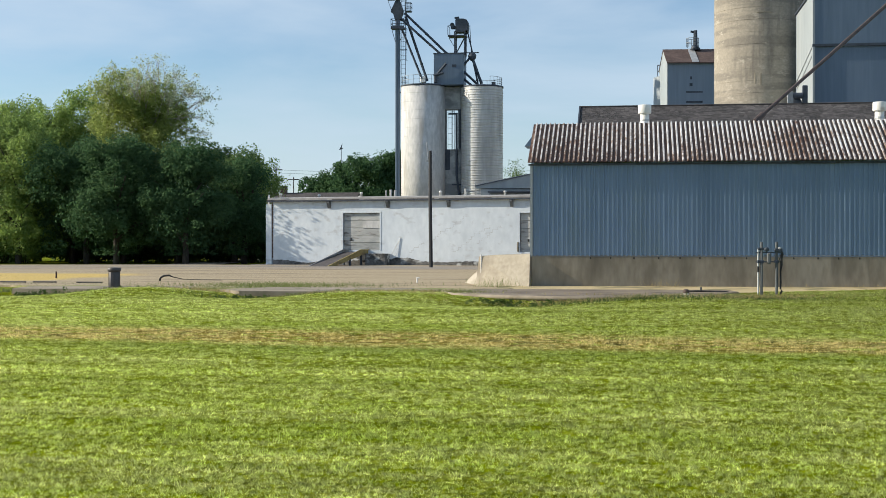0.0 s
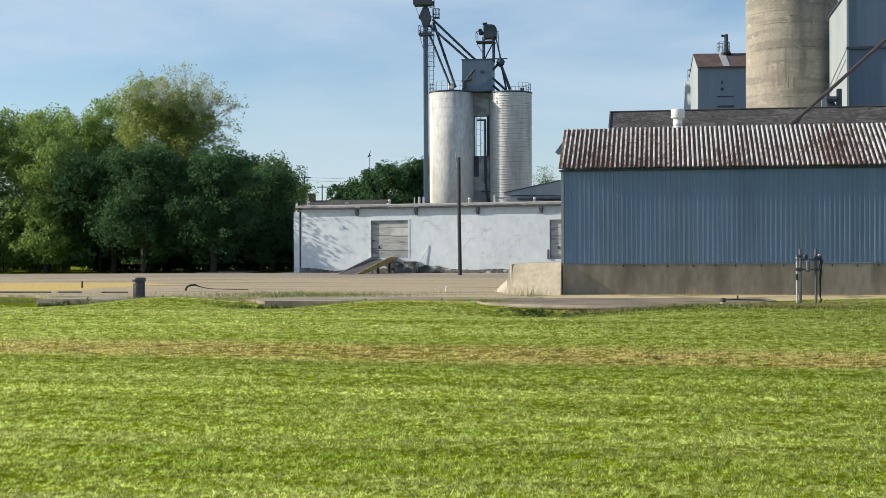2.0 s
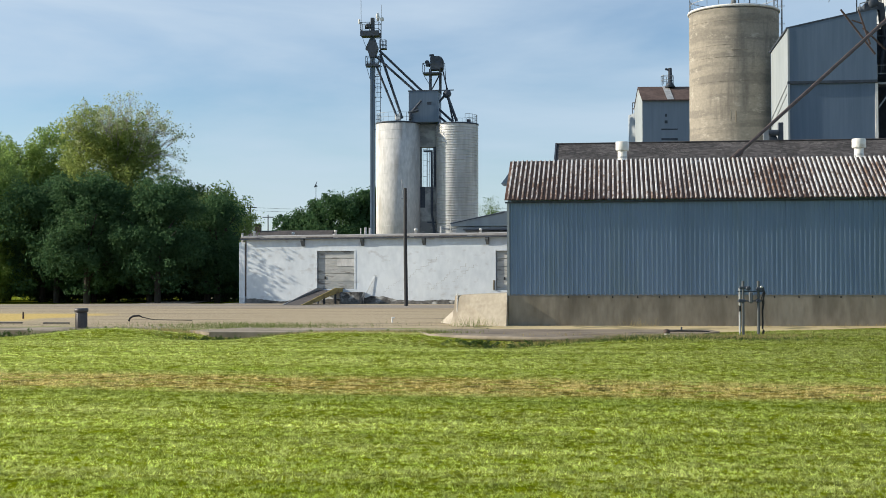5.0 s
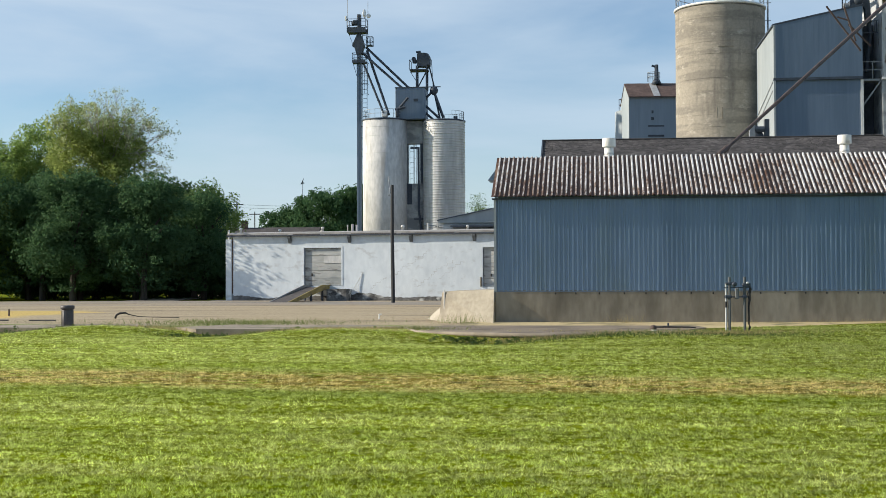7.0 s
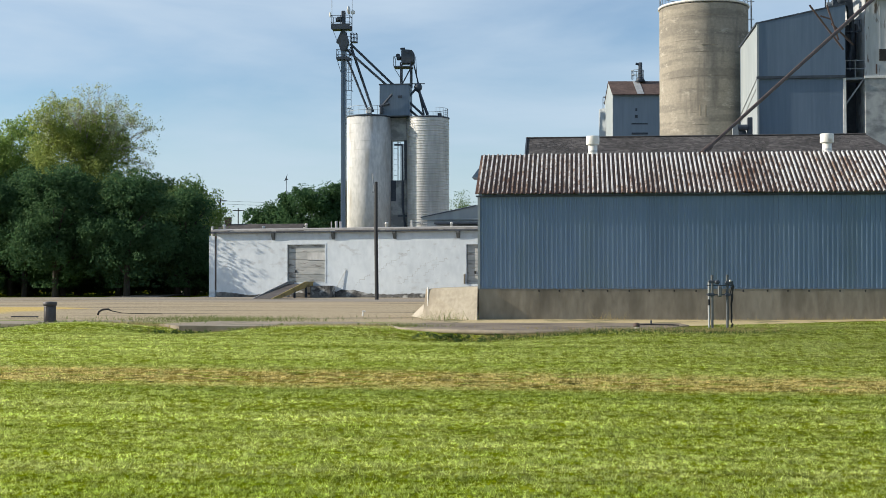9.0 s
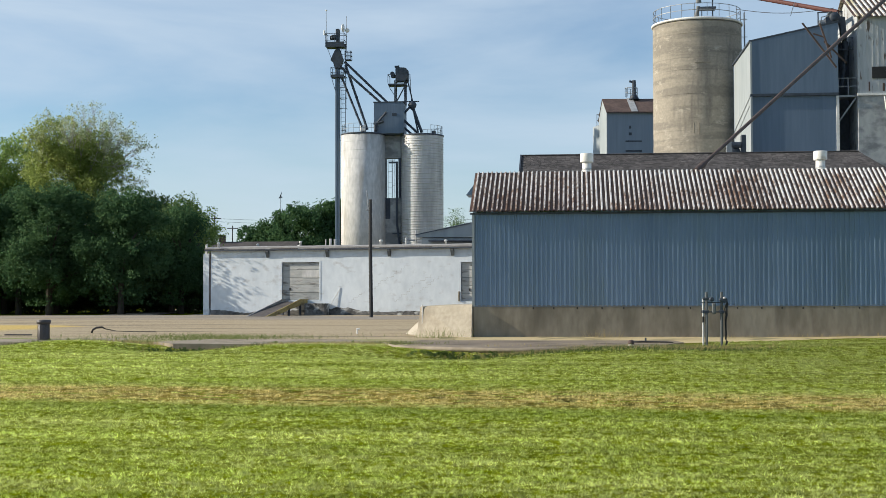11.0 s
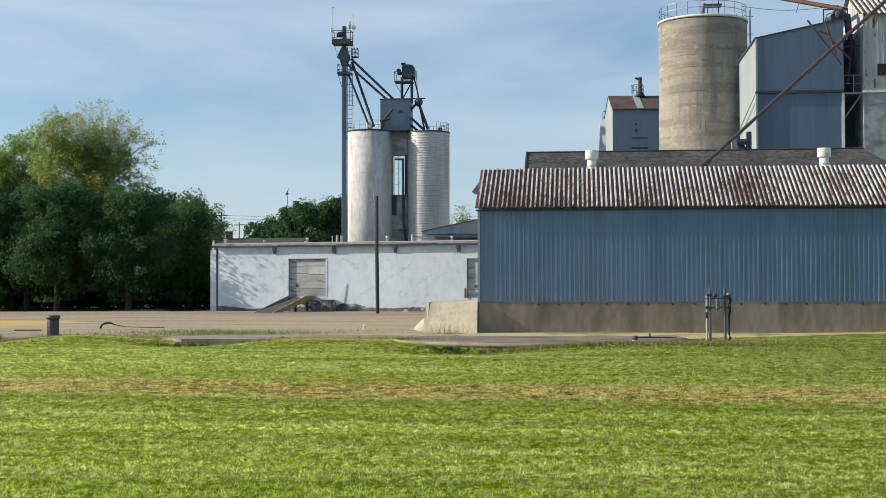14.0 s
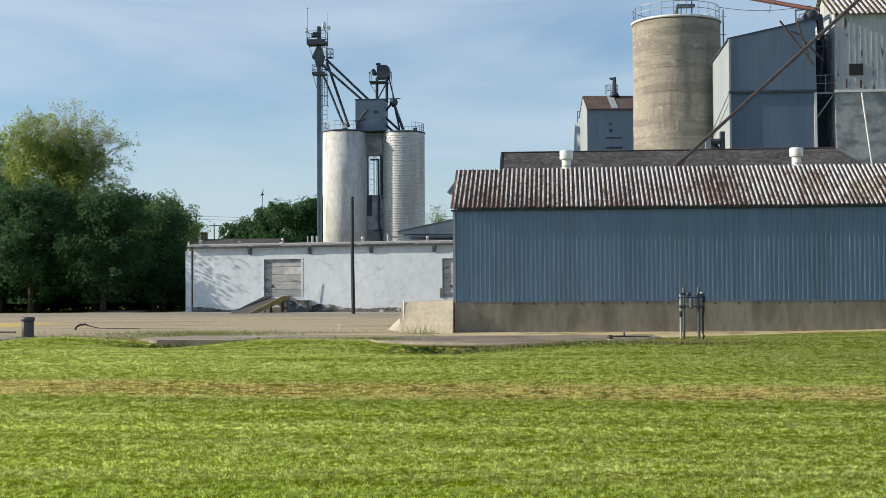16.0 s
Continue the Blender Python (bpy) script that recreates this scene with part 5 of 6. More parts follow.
part("bin", lathe(B(), [(1.2, -0.3), (1.2, 19.8), (0.4, 20.1)], 24), "pale_side", far).matrix_basis = pose(0.55, 7.6, 0)
part("bin_rail", hoop_rail(B(), 0.6, 19.9, 1.3, 6, th=0.06), "dark_metal", far).matrix_basis = pose(0.4, 7.6, 0)
part("lean_door", box(B(), -0.35, -0.05, 2.5, 3.0, 15.4, 16.2), "dark_metal", far)


# ---- trees ----
def leaf_mesh(name, clumps, per, size, rng, material, flat=0.5, skirt=0.0):
    """Leaves as small bent pairs of triangles, scattered in clumps of (x, y, z, r)."""
    c = np.array(clumps)
    k = len(c)
    d = rng.normal(size=(k, per, 3))
    d /= np.linalg.norm(d, axis=2, keepdims=True)
    rad = rng.uniform(0.35, 1.0, (k, per, 1)) ** 0.6
    pos = (c[:, None, :3] + d * rad * c[:, None, 3:4] * np.array([1, 1, 0.8])).reshape(-1, 3)
    if skirt > 0:
        pos[:, 2] = np.where(pos[:, 2] < skirt, skirt + 0.5 * rng.uniform(0, 1, len(pos)) ** 2, pos[:, 2])
    nrm = d.reshape(-1, 3) + rng.normal(size=(k * per, 3)) * 0.7 + np.array([0, 0, 0.3])
    nrm /= np.linalg.norm(nrm, axis=1, keepdims=True)
    ref = rng.normal(size=(k * per, 3))
    u = np.cross(nrm, ref)
    u /= np.linalg.norm(u, axis=1, keepdims=True)
    v = np.cross(nrm, u)
    s = size * rng.uniform(0.6, 1.3, (k * per, 1))
    quad = np.stack([pos - u * s, pos - v * s * flat + nrm * s * 0.15, pos + u * s, pos + v * s * flat + nrm * s * 0.15], 1).reshape(-1, 3)
    n = k * per
    idx = np.arange(n)[:, None] * 4
    tri = np.concatenate([idx + np.array([0, 1, 2]), idx + np.array([0, 2, 3])], 1).reshape(-1, 3)
    me = bpy.data.meshes.new(name)
    me.vertices.add(len(quad)), me.loops.add(tri.size), me.polygons.add(len(tri))
    me.vertices.foreach_set("co", quad.astype(np.float32).ravel())
    me.loops.foreach_set("vertex_index", tri.astype(np.int32).ravel())
    me.polygons.foreach_set("loop_start", np.arange(0, tri.size, 3, dtype=np.int32))
    me.update(calc_edges=True)
    me.materials.append(M[material])
    return me


def limbs(bm, base, height, spread, rng, r, count=9, lean=(0, 0)):
    top = Vector((base[0] + lean[0], base[1] + lean[1], base[2] + height * 0.62))
    b = Vector(base)
    tube(bm, b, b.lerp(top, 0.5), r, r * 0.75, 9), tube(bm, b.lerp(top, 0.5), top, r * 0.75, r * 0.4, 9)
    ends = []
    for i in range(count):
        t = rng.uniform(0.3, 1.0)
        s = b.lerp(top, t)
        a = rng.uniform(0, 2 * math.pi)
        e = s + Vector((math.cos(a) * spread * rng.uniform(0.4, 0.85), math.sin(a) * spread * rng.uniform(0.4, 0.85), height * rng.uniform(0.12, 0.36)))
        m = s.lerp(e, 0.5) + Vector((0, 0, 0.3))
        tube(bm, s, m, r * 0.38, r * 0.25, 6), tube(bm, m, e, r * 0.25, r * 0.08, 6)
        ends.append(e)
    return ends


def tree(x, y, h, spread, material, label, seed, low=0.12, leaves=26, clumps=330, size=0.22, r=0.28, flat_top=1.0):
    rng = np.random.default_rng(seed)
    t = thing("tree", pose(x, y, 0), label, "tree", "trees beside the yard")
    bm = B()
    limbs(bm, (0, 0, -0.3), h * (0.7 if y > 150 and low < 0.3 else 0.84), spread * (0.6 if y > 150 and low < 0.3 else 1.0), rng, r)
    part("trunk", bm, "bark", t)
    cl = []
    lobes = [(rng.uniform(-0.5, 0.5) * spread, rng.uniform(-0.5, 0.5) * spread, h * rng.uniform(low + 0.22, 0.8), spread * rng.uniform(0.42, 0.62), h * rng.uniform(0.16, 0.26)) for _ in range(9)]
    lobes.append((0, 0, h * 0.62, spread * 0.7, h * 0.36))
    lobes.append((0, 0, h * 0.82, spread * 0.5, h * 0.17))
    lobes.append((0, 0, h * (low + 0.25), spread * 0.75, h * 0.25))
    while len(cl) < clumps:
        lx, ly, lz, lr, lh = lobes[rng.integers(len(lobes))]
        d = rng.normal(size=3)
        d /= np.linalg.norm(d)
        q = rng.uniform(0.5, 1.0) if rng.uniform() < 0.95 else rng.uniform(1.0, 1.1)
        p = (lx + d[0] * lr * q, ly + d[1] * lr * q, lz + d[2] * lh * q)
        v = Vector((p[0] + seed * 7.3, p[1], p[2]))
        if noise.noise(v * 0.42) < -0.08 and rng.uniform() < 0.85:
            continue
        sway = noise.noise_vector(v * 0.3)
        p = (p[0] + 1.1 * sway[0], p[1] + 1.1 * sway[1], p[2] + 0.8 * sway[2])
        if h * low < p[2] < h * 0.985:
            cl.append((*p, rng.uniform(0.35, 1.1) * (1.4 if y > 150 else 1.0)))
    ob = new("crown", leaf_mesh("crown", cl, leaves, size, rng, material, skirt=0.7 if 95 < y < 118 else 0.0))
    ob.parent = t
    return t


GREEN = "leafy green tree at the yard's edge"
# trees in shade: the shade is put into darker leaves
SHADE = "tree at the yard's edge with leaves darkened for shade"
for i, (x, y, h, s, mat, lab) in enumerate((
        (-57.5, 104.5, 14.2, 5.4, "leaf", GREEN), (-51.0, 104.5, 12.6, 5.0, "leaf", GREEN), (-51.3, 117, 16.4, 5.2, "leaf", GREEN), (-56.5, 116, 15.2, 5.2, "leaf", GREEN),
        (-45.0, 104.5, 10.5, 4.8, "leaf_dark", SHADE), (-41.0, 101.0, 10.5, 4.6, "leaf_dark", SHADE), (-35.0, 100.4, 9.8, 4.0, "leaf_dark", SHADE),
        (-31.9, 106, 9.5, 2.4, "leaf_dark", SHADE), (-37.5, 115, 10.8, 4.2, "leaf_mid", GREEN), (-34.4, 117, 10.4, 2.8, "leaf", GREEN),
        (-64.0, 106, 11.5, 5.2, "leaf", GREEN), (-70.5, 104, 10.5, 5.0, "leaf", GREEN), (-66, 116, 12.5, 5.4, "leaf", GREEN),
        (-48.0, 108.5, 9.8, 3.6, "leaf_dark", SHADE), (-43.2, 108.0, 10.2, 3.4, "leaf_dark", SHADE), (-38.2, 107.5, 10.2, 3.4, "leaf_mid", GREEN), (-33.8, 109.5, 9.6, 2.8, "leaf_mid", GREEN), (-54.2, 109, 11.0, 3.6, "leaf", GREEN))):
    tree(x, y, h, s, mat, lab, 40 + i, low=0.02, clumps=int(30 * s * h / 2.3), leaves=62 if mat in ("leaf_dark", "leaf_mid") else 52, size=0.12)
tree(-43.9, 113, 17.2, 5.3, "leaf_olive", "tall olive-green tree lit by the sun", 77, low=0.3, clumps=900, leaves=62, size=0.11)


def shrub(x, y, h, s, mat, seed, label):
    rng = np.random.default_rng(seed)
    t = thing("shrub", pose(x, y, 0), label, "shrub", "shrubs under the trees")
    bm = B()
    for k in range(6):
        a = k * 1.05
        tube(bm, (0.1 * math.cos(a), 0.1 * math.sin(a), -0.2), (s * 0.6 * math.cos(a), s * 0.6 * math.sin(a), h * 0.7), 0.05, 0.02, 5)
    part("stems", bm, "bark", t)
    cl = []
    for _ in range(int(34 * s * h / 2)):
        d = rng.normal(size=3)
        d /= np.linalg.norm(d)
        q = rng.uniform(0.35, 1.0)
        cl.append((d[0] * s * q, d[1] * s * q * 0.6, max(0.1, h * 0.45 + d[2] * h * 0.5 * q), rng.uniform(0.4, 0.8)))
    ob = new("crown", leaf_mesh("crown", cl, 34, 0.15, rng, mat))
    ob.parent = t
    return t


# shrubs under the trees take dark leaves in place of shade
rng = random.Random(4)
for i in range(17):
    x = -63.5 + i * 2.05
    shrub(x, (105.8 if x < -50 else 111.5) + rng.uniform(-0.8, 0.8), rng.uniform(2.6, 4.6), rng.uniform(1.6, 2.4), "leaf" if x < -50 else "leaf_dark", 300 + i, "leafy green shrub at the wood's edge" if x < -50 else "shrub under the trees with leaves darkened for shade")
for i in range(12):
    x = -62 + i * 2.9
    shrub(x, 120 + rng.uniform(-1, 1), rng.uniform(4, 6), 2.6, "leaf_dark", 340 + i, "shrub under the trees with leaves darkened for shade")

# half-bare tree with fine twigs
bare = thing("tree", pose(-42.9, 112.4, -0.15), "tall half-bare tree with sparse new leaves", "tree", "trees beside the yard")
rng = np.random.default_rng(12)
bm = B()
tips = []


def branch(p, d, length, r, depth):
    q = p + d * length
    tube(bm, p, q, r, r * 0.6, 5, False)
    if depth == 0:
        tips.append(q)
        return
    for k in range(3 if depth > 1 else 4):
        dd = (d + Vector(rng.normal(size=3)) * 0.42 + Vector((0.05, 0, 0.10))).normalized()
        branch(p.lerp(q, rng.uniform(0.6, 1.0)), dd, length * rng.uniform(0.6, 0.85), r * 0.55, depth - 1)


part("trunk", tube(B(), (0, 0, 0.2), (0.2, 0, 10.6), 0.3, 0.2, 8), "bark", bare)
for a in range(8):
    branch(Vector((0.2, 0, 9.5 + 0.27 * a)), Vector((math.cos(a * 1.1) * 0.5 + 0.16, math.sin(a * 1.1) * 0.5, 0.85)).normalized(), 2.85, 0.10, 4)
part("twig_crown", bm, "twig", bare, "pale bare branches and twigs")
ob = new("crown", leaf_mesh("crown", [(*t, 0.34) for t in tips], 7, 0.085, rng, "leaf_pale"))
ob.parent = bare

FAR = "distant round-topped tree beyond the warehouse"
tree(-43.0, 205, 15.8, 7.6, "leaf_dark", FAR, 201, low=0.02, clumps=1100, leaves=58, size=0.24)
tree(-37.0, 207, 16.0, 6.8, "leaf_dark", FAR, 202, low=0.02, clumps=900, leaves=58, size=0.24)
tree(-48.0, 207, 13.2, 5.4, "leaf_dark", FAR, 203, low=0.02, clumps=600, leaves=58, size=0.24)
tree(-55.0, 215, 8.5, 5.0, "leaf", FAR, 204, low=0.02, clumps=360, leaves=58, size=0.24)
tree(-62.0, 220, 9.5, 6.0, "leaf_dark", FAR, 205, low=0.02, clumps=360, leaves=58, size=0.24)
tree(-18.6, 210, 14.9, 3.0, "leaf_mid", "thin distant tree with sparse leaves", 206, low=0.4, clumps=130, leaves=22, size=0.13, r=0.2)

for x, y, h in ((-71.6, 260, 17.0), (-78.4, 300, 17.0), (-8.0, 262, 17.0)):
    p = thing("utility_pole", pose(x, y, 0), "distant wooden utility pole with a crossarm", "utility pole", "distant utility poles")
    part("shaft", tube(B(), (0, 0, -0.3), (0, 0, h), 0.16, 0.12), "wood", p)
    part("crossarm", box(B(), -1.3, 1.3, -0.08, 0.08, h - 0.7, h - 0.5), "wood", p)
for za in (16.42, 15.8):
    span = [(-71.6 + 63.6 * k / 16, 260 + 2 * k / 16, za - 0.9 * math.sin(math.pi * k / 16)) for k in range(17)]
    tagged(part("power_line", sweep(B(), span, 0.025, 5), "black"), "thin sagging power line between distant poles", "wire", "distant wires")


vane = thing("weather_mast", pose(-47.6, 213, 0) @ Matrix.Scale(1.045, 4), "thin weather mast with a vane beyond the trees", "mast")
part("mast", tube(B(), (0, 0, -0.2), (0, 0, 16.9), 0.07, 0.04), "dark_metal", vane)
part("vane", prism(B(), [(-0.35, 16.2), (0.3, 16.4), (0.05, 16.6), (0.2, 17.3), (-0.08, 16.7)], "y", -0.03, 0.03), "dark_metal", vane)

backhouse = thing("outbuilding", pose(-39.5, 150, 0), "low dark-roofed outbuilding behind the warehouse", "outbuilding")
part("wall", box(B(), -3.5, 7.0, 0, 6, -0.2, 6.0), "plinth", backhouse)
part("roof", prism(B(), [(-0.4, 5.9), (3.0, 7.6), (6.4, 5.9), (6.4, 5.75), (-0.4, 5.75)], "x", -4.0, 7.5), "shingle", backhouse)
part("chimney", box(B(), -2.0, -1.3, 2.6, 3.3, 6.5, 8.4, 0.03), "rust", backhouse)

# ---- things by the lawn ----
can = thing("trash_can", pose(-18.74, 46.0, -0.03), "dark brown rounded trash can with a lid", "trash can")
part("body", lathe(B(), [(0.19, -0.04), (0.2, 0.0), (0.205, 0.62), (0.19, 0.63)], 24), "bin", can)
part("lid", lathe(B(), [(0.2, 0.63), (0.242, 0.64), (0.248, 0.70), (0.245, 0.755), (0.22, 0.775), (0.02, 0.785)], 24), "bin", can, "flat lid with a rolled edge")
rib = mesh_of("body_rib", box(B(), -0.006, 0.006, 0.196, 0.21, 0.03, 0.6), "bin")
for i in range(24):
    piece("body_rib", rib, can, pose(0, 0, 0, 0, 0, 15 * i))

meter = thing("gas_meter_stand", pose(4.15, 42.3, -0.06) @ Matrix.Diagonal((1, 1, 0.93, 1)), "two steel posts carrying pipes, a regulator and a meter", "meter stand")
part("riser", tube(B(), (-0.29, 0, -0.1), (-0.29, 0, 1.62), 0.032, 0.032, 10), "galv", meter, "pale worn riser pipe")
part("riser_band", tube(B(), (-0.29, 0, 0.85), (-0.29, 0, 1.05), 0.038, 0.038, 10), "black", meter)
part("post", tube(B(), (-0.19, 0, -0.1), (-0.19, 0, 1.86), 0.042, 0.042, 10), "dark_steel", meter)
part("post", tube(B(), (0.27, 0, -0.1), (0.27, 0, 1.86), 0.042, 0.042, 10), "dark_steel", meter)
part("upper_arm", box(B(), -0.36, 0.44, -0.03, 0.03, 1.49, 1.53, 0.006), "dark_metal", meter)
part("lower_arm", box(B(), -0.36, 0.40, -0.03, 0.03, 1.18, 1.22, 0.006), "dark_metal", meter)
part("valve", box(B(), -0.31, 0.0, -0.05, 0.05, 1.6, 1.68, 0.02), "dark_metal", meter)
part("valve_head", lathe(B(), [(0.02, 0), (0.07, 0.01), (0.08, 0.05), (0.04, 0.09)], 12), "dark_metal", meter).matrix_basis = pose(-0.04, -0.04, 1.62, 90, 0, 0)
part("meter_box", box(B(), -0.02, 0.1, -0.06, 0.06, 1.12, 1.5, 0.03), "dark_steel", meter, "grey meter body")
part("regulator", lathe(B(), [(0.02, 0), (0.06, 0.01), (0.075, 0.04), (0.06, 0.08), (0.02, 0.09)], 14), "galv", meter).matrix_basis = pose(0.36, -0.03, 1.66, 90, 0, 0) @ Matrix.Scale(0.6, 4)
part("valve", box(B(), 0.2, 0.45, -0.06, 0.06, 1.54, 1.66, 0.025), "dark_metal", meter)
part("clamp", box(B(), 0.2, 0.34, -0.06, 0.06, 1.15, 1.26, 0.02), "dark_metal", meter)
part("clamp", box(B(), -0.33, -0.12, -0.06, 0.06, 1.15, 1.26, 0.02), "dark_metal", meter)
pts = [(0.40, 0, 1.62), (0.44, 0, 1.45), (0.40, 0, 1.3), (0.42, 0, 1.1), (0.39, 0, 0.9), (0.40, 0, 0.5), (0.39, 0, 0.3), (0.43, 0, 0.22), (0.38, 0, 0.1)]
bm = sweep(B(), pts, [0.03, 0.05, 0.05, 0.035, 0.028, 0.028, 0.028, 0.035, 0.03])
part("drop_hose", bm, "black", meter)

cap = thing("capped_pipe", pose(1.62, 41.7, -0.02), "short white capped pipe at the slab's edge", "pipe")
part("pipe", lathe(B(), [(0.08, -0.1), (0.08, 0.12)], 14), "white_paint", cap)
part("cap", lathe(B(), [(0.095, 0.1), (0.1, 0.12), (0.095, 0.2), (0.05, 0.23)], 14), "rust", cap)


def hose(points, r, label):
    bm = sweep(B(), points, r)
    return tagged(part("hose", bm, "black"), label, "hose")


hose([(1.75, 44.3, 0.05), (2.1, 44.34, 0.06), (2.5, 44.3, 0.055), (2.85, 44.2, 0.05), (3.08, 44.15, 0.03)], 0.028, "black hose lying on the slab")
hose([(-20.35, 55.0, 0.0), (-20.3, 55.0, 0.14), (-20.15, 55.0, 0.22), (-19.9, 55.0, 0.24), (-19.75, 55.0, 0.17), (-19.3, 55.0, 0.08), (-18.6, 55.1, 0.05), (-17.6, 55.1, 0.04)], [0.045, 0.045, 0.045, 0.04, 0.022, 0.014, 0.012, 0.012], "bent black hose rising from the yard and trailing off")
# dark strips stand for the paving's broken edge and its shadow line
for x0, x1, y in ((-29.5, -25.2, 52.3), (-24.9, -23.9, 52.4), (-22.9, -21.8, 52.2)):
    tagged(part("edging_strip", prism(B(), [(y - 0.09, -0.06), (y - 0.07, 0.035), (y + 0.05, 0.04), (y + 0.07, -0.06)], "x", x0, x1), "deck"), "dark strip for the paving's broken edge and its shadow", "edging", "edging of the yard")
stub = thing("pipe_stub", pose(2.22, 44.6, 0.02), "short dark pipe stub standing by the slab", "pipe")
part("stem", tube(B(), (0, 0, -0.1), (0, 0, 0.16), 0.03, 0.03), "dark_metal", stub)
part("collar", lathe(B(), [(0.045, 0.0), (0.045, 0.04), (0.03, 0.05)], 12), "rust", stub)
post = thing("marker_post", pose(-8.94, 54.4, 0), "small white marker in the gravel", "marker")
part("stem", tube(B(), (0, 0, -0.1), (0.02, 0, 0.17), 0.035, 0.035), "white_paint", post)
part("head", box(B(), -0.02, 0.12, -0.04, 0.04, 0.15, 0.21, 0.015), "white_paint", post)
post = thing("marker_post", pose(-26.9, 59.0, 0), "small rusty stake in the dry grass", "marker")
part("stem", tube(B(), (0, 0, -0.1), (0, 0, 0.3), 0.05, 0.04), "rust", post)


# ---- grass and weeds ----
def blades(name, xy, h, w, lean, material, label, category, seed, tall=None):
    """Grass blades, each one bent triangle pair, standing on the turf."""
    rng = np.random.default_rng(seed)
    n = len(xy)
    z = np.array([ground_z(float(x), float(y)) for x, y in xy]) if n < 60000 else ground_fast(xy)
    base = np.column_stack([xy, z - 0.01])
    a = rng.uniform(0, 2 * np.pi, n)
    u = np.column_stack([np.cos(a), np.sin(a), np.zeros(n)]) * (w * rng.uniform(0.6, 1.4, n))[:, None] / 2
    b = rng.uniform(0, 2 * np.pi, n)
    hh = h * rng.uniform(0.5, 1.3, n) * (1.0 if tall is None else tall)
    tip = base + np.column_stack([np.cos(b) * lean * hh, np.sin(b) * lean * hh, hh])
    co = np.stack([base - u, base + u, tip], 1).reshape(-1, 3)
    me = bpy.data.meshes.new(name)
    me.vertices.add(3 * n), me.loops.add(3 * n), me.polygons.add(n)
    me.vertices.foreach_set("co", co.astype(np.float32).ravel())
    me.loops.foreach_set("vertex_index", np.arange(3 * n, dtype=np.int32))
    me.polygons.foreach_set("loop_start", np.arange(0, 3 * n, 3, dtype=np.int32))
    me.update(calc_edges=True)
    me.materials.append(M[material])
    return tagged(new(name, me), label, category, kind="stuff")


_gx, _gy = np.array([g for g in gx if -35 <= g <= 30]), np.array([g for g in gy if -5 <= g <= 60])
_gz = np.array([[ground_z(float(x), float(y)) for x in _gx] for y in _gy])


def ground_fast(xy):
    x, y = xy[:, 0], xy[:, 1]
    i = np.clip(np.searchsorted(_gx, x) - 1, 0, len(_gx) - 2)
    j = np.clip(np.searchsorted(_gy, y) - 1, 0, len(_gy) - 2)
    s, t = (x - _gx[i]) / (_gx[i + 1] - _gx[i]), (y - _gy[j]) / (_gy[j + 1] - _gy[j])
    return _gz[j, i] * (1 - s) * (1 - t) + _gz[j, i + 1] * s * (1 - t) + _gz[j + 1, i] * (1 - s) * t + _gz[j + 1, i + 1] * s * t


_lat = np.random.default_rng(8).uniform(0, 1, (256, 256))


def lumps(xy, f):
    """Smooth random values from 0 to 1 over the plan, two scales."""
    out = 0
    for k, a in ((f, 0.6), (f * 2.7, 0.4)):
        p = xy * np.array([k * 0.75, k]) + 500
        i = np.floor(p).astype(int)
        t = p - i
        t = t * t * (3 - 2 * t)
        x0, y0, x1, y1 = i[:, 0] % 256, i[:, 1] % 256, (i[:, 0] + 1) % 256, (i[:, 1] + 1) % 256
        out = out + a * ((_lat[x0, y0] * (1 - t[:, 0]) + _lat[x1, y0] * t[:, 0]) * (1 - t[:, 1]) + (_lat[x0, y1] * (1 - t[:, 0]) + _lat[x1, y1] * t[:, 0]) * t[:, 1])
    return out


def lawn(count, near, far, seed, per=8):
    """Mown grass in small tufts of uneven height, ever fewer and coarser away from the near edge of the lawn."""
    rng = np.random.default_rng(seed)
    ys = np.linspace(near, far, 2000)
    cum = np.cumsum(ys ** -1.75 * (0.86 * ys + 3))
    y = np.interp(rng.uniform(0, cum[-1], count), cum, ys)
    c = np.column_stack([-0.12 * y + rng.uniform(-0.5, 0.5, count) * (0.86 * y + 3), y])
    c = c[(y < 43.8) | ((c[:, 0] > 4.5) & (y < 46.6 + 0.192 * (c[:, 0] - 2)))]
    count, y = len(c), c[:, 1]
    tall = rng.uniform(0.35, 1.25, count) * (0.4 + 0.6 * lumps(c, 5.0) + 0.4 * lumps(c * np.array([0.12, 1.0]), 3.4))
    p, yy = np.repeat(c, per, axis=0), np.repeat(y, per)
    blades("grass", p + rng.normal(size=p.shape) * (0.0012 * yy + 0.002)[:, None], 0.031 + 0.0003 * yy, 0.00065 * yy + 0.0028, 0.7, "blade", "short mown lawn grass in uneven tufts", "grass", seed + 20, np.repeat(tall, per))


lawn(152000, 6.8, 49.0, 1)


def tuft(name, cx, cy, rx, ry, n, h, w, material, label, seed):
    rng = np.random.default_rng(seed)
    p = rng.normal(size=(n, 2)) * np.array([rx, ry]) + np.array([cx, cy])
    return blades(name, p, h, w, 0.5, material, label, "weeds", seed)


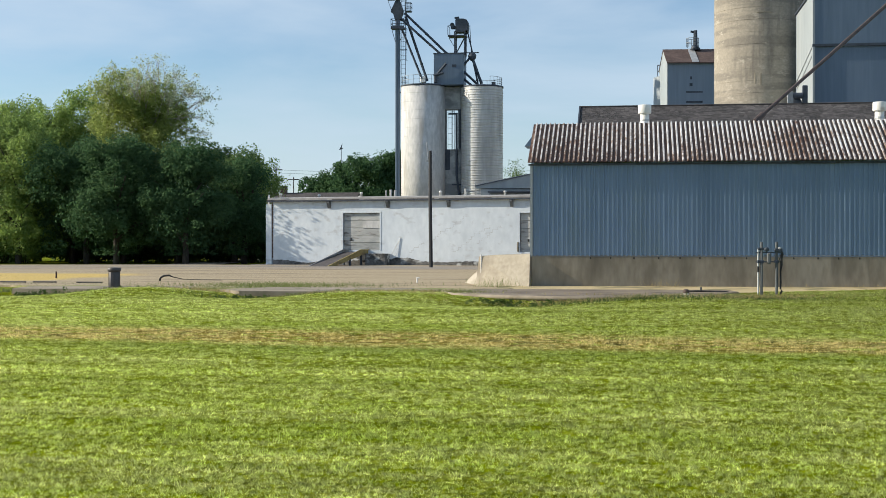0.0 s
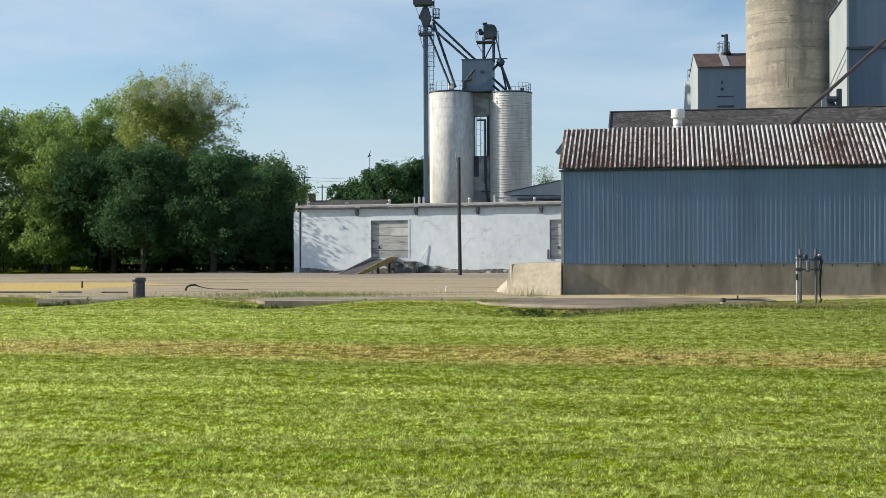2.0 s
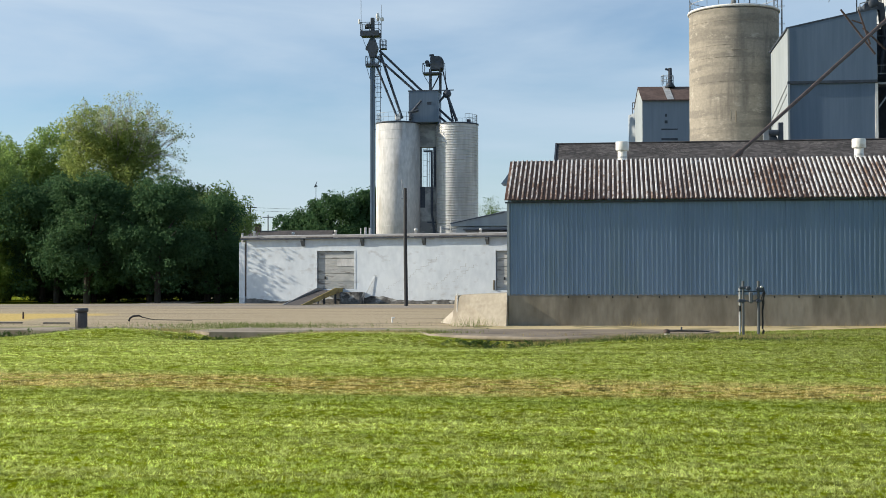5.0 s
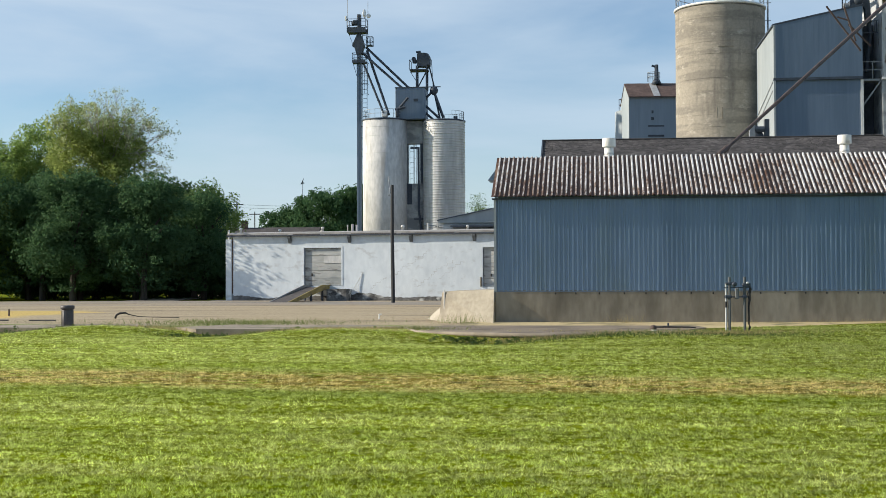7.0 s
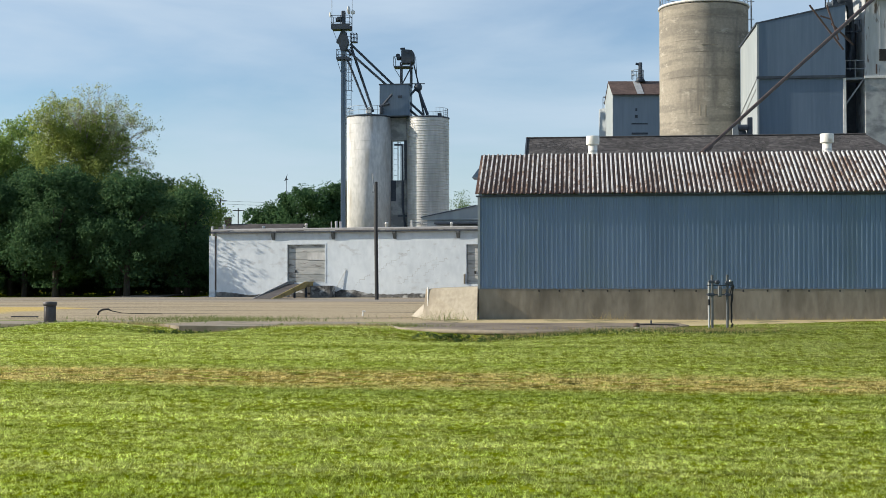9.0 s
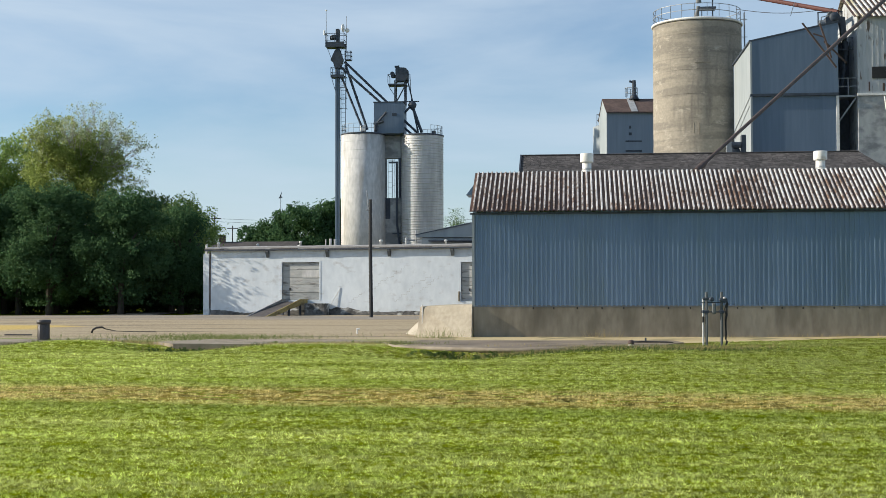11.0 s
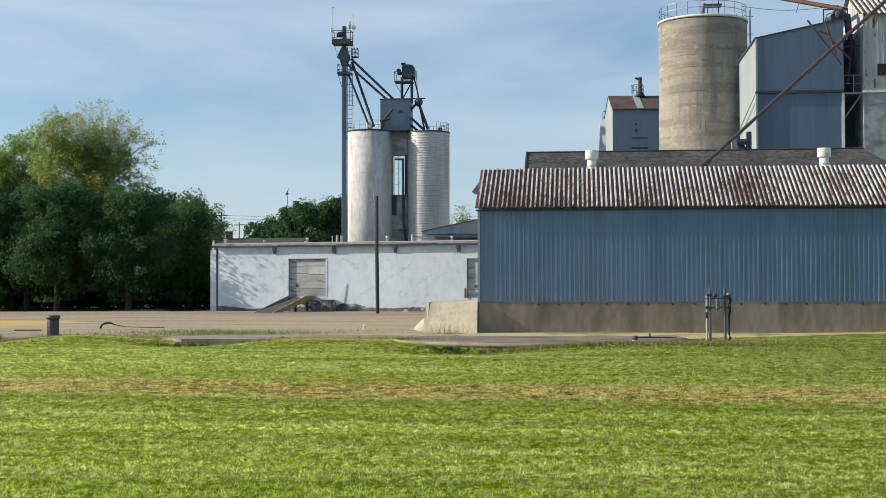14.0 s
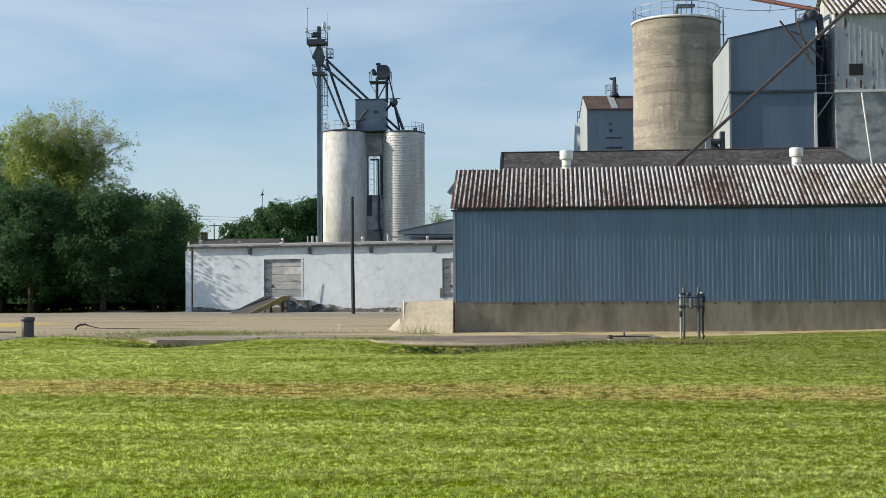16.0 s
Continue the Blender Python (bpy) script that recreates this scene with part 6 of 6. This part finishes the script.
def weed_patch(cx, cy, rx, ry, n, h, size, material, label, seed):
    """Broad-leaved weeds in uneven clumps on the turf."""
    rng = np.random.default_rng(seed)
    cl = []
    for _ in range(n):
        x, y = cx + rng.normal() * rx, cy + rng.normal() * ry
        cl.append((x, y, ground_z(x, y) + h * rng.uniform(0.15, 0.8), h * rng.uniform(0.25, 0.6)))
    return tagged(new("weeds", leaf_mesh("weeds", cl, 16, size, rng, material, 0.35)), label, "weeds", kind="stuff")


EDGE = "dark weeds along the slab's broken edge"
weed_patch(-20.6, 42.9, 0.5, 0.25, 38, 0.25, 0.055, "weed_dark", EDGE, 31)
weed_patch(-12.6, 42.2, 0.45, 0.22, 34, 0.22, 0.055, "weed_dark", EDGE, 32)
weed_patch(-3.5, 38.6, 0.6, 0.2, 26, 0.19, 0.055, "weed_dark", EDGE, 33)
weed_patch(-2.0, 38.6, 1.5, 0.2, 16, 0.12, 0.04, "weed", EDGE, 38)
weed_patch(-10.4, 42.6, 1.6, 0.2, 16, 0.12, 0.04, "weed", EDGE, 39)
weed_patch(-18.6, 43.3, 1.2, 0.2, 12, 0.12, 0.04, "weed", EDGE, 40)
tuft("weeds", -13.5, 49.5, 2.2, 1.5, 4200, 0.22, 0.025, "weed", "pale weeds growing in the gravel", 34)
tuft("weeds", -17.5, 47.5, 3.0, 0.8, 1500, 0.13, 0.025, "weed", "grass growing over the slab's edge", 45)
tuft("weeds", -8.0, 45.2, 1.6, 0.4, 700, 0.13, 0.025, "weed", "grass growing over the slab's edge", 46)
tuft("weeds", -24.0, 51.0, 3.0, 0.8, 900, 0.14, 0.03, "weed", "grass along the yard's edge", 47)
tuft("weeds", -5.2, 49.6, 0.5, 0.25, 150, 0.45, 0.018, "weed", "tall weeds before the concrete wing wall", 35)
tuft("weeds", 0.95, 49.7, 0.35, 0.12, 60, 0.4, 0.015, "dry_leaf", "dry weeds at the shed's foot", 36)
tuft("weeds", 6.9, 49.7, 3.5, 0.12, 260, 0.16, 0.02, "dry_leaf", "dry weeds at the shed's foot", 37)
tuft("weeds", 2.0, 41.6, 2.0, 0.5, 700, 0.12, 0.025, "dry_leaf", "dry grass at the slab's edge", 41)
tuft("weeds", -30, 62, 6, 3.5, 700, 0.12, 0.05, "dry_leaf", "dry grass in the yard", 42)
tuft("weeds", -2.0, 39.1, 2.0, 0.25, 500, 0.07, 0.025, "dry_leaf", "dry grass at the slab's edge", 48)
tuft("weeds", -11.5, 43.0, 1.6, 0.2, 300, 0.07, 0.025, "dry_leaf", "dry grass at the slab's edge", 49)
tuft("weeds", -19.5, 43.9, 1.8, 0.2, 300, 0.07, 0.025, "dry_leaf", "dry grass at the slab's edge", 50)
tuft("weeds", 3.0, 40.6, 1.5, 0.55, 1600, 0.10, 0.022, "dry_leaf", "straw-coloured rough grass before the slab", 81)
tuft("weeds", 2.6, 39.9, 1.9, 0.7, 2200, 0.09, 0.022, "weed_dark", "dark rough grass before the slab", 82)
tuft("weeds", -0.8, 38.6, 1.5, 0.45, 1500, 0.09, 0.022, "weed_dark", "dark rough grass before the slab", 83)
tuft("weeds", -9.6, 41.9, 2.4, 0.45, 1300, 0.08, 0.022, "dry_leaf", "straw-coloured rough grass at the lawn's edge", 84)
tuft("weeds", -12.2, 41.8, 1.2, 0.5, 1300, 0.10, 0.022, "weed_dark", "dark rough grass at the lawn's edge", 85)
tuft("weeds", -20.8, 42.6, 1.2, 0.5, 1300, 0.10, 0.022, "weed_dark", "dark rough grass at the lawn's edge", 86)
for i, (x, y, rx, n, h, mat) in enumerate(((-23.5, 45.2, 1.2, 700, 0.17, "weed"), (-17.0, 44.3, 1.6, 900, 0.15, "weed"), (-14.8, 44.2, 0.8, 500, 0.14, "dry_leaf"), (-9.0, 44.1, 1.9, 900, 0.14, "weed"),
                                         (-7.0, 43.4, 0.8, 450, 0.12, "dry_leaf"), (-5.6, 43.0, 0.6, 350, 0.14, "weed"), (-1.2, 38.9, 1.6, 700, 0.10, "dry_leaf"), (2.6, 41.2, 1.0, 600, 0.14, "weed"))):
    tuft("weeds", x, y, rx, 0.28, n, h, 0.026, mat, "long grass hanging over the slab's broken edge" if mat == "weed" else "straw-coloured grass along the slab's edge", 90 + i)
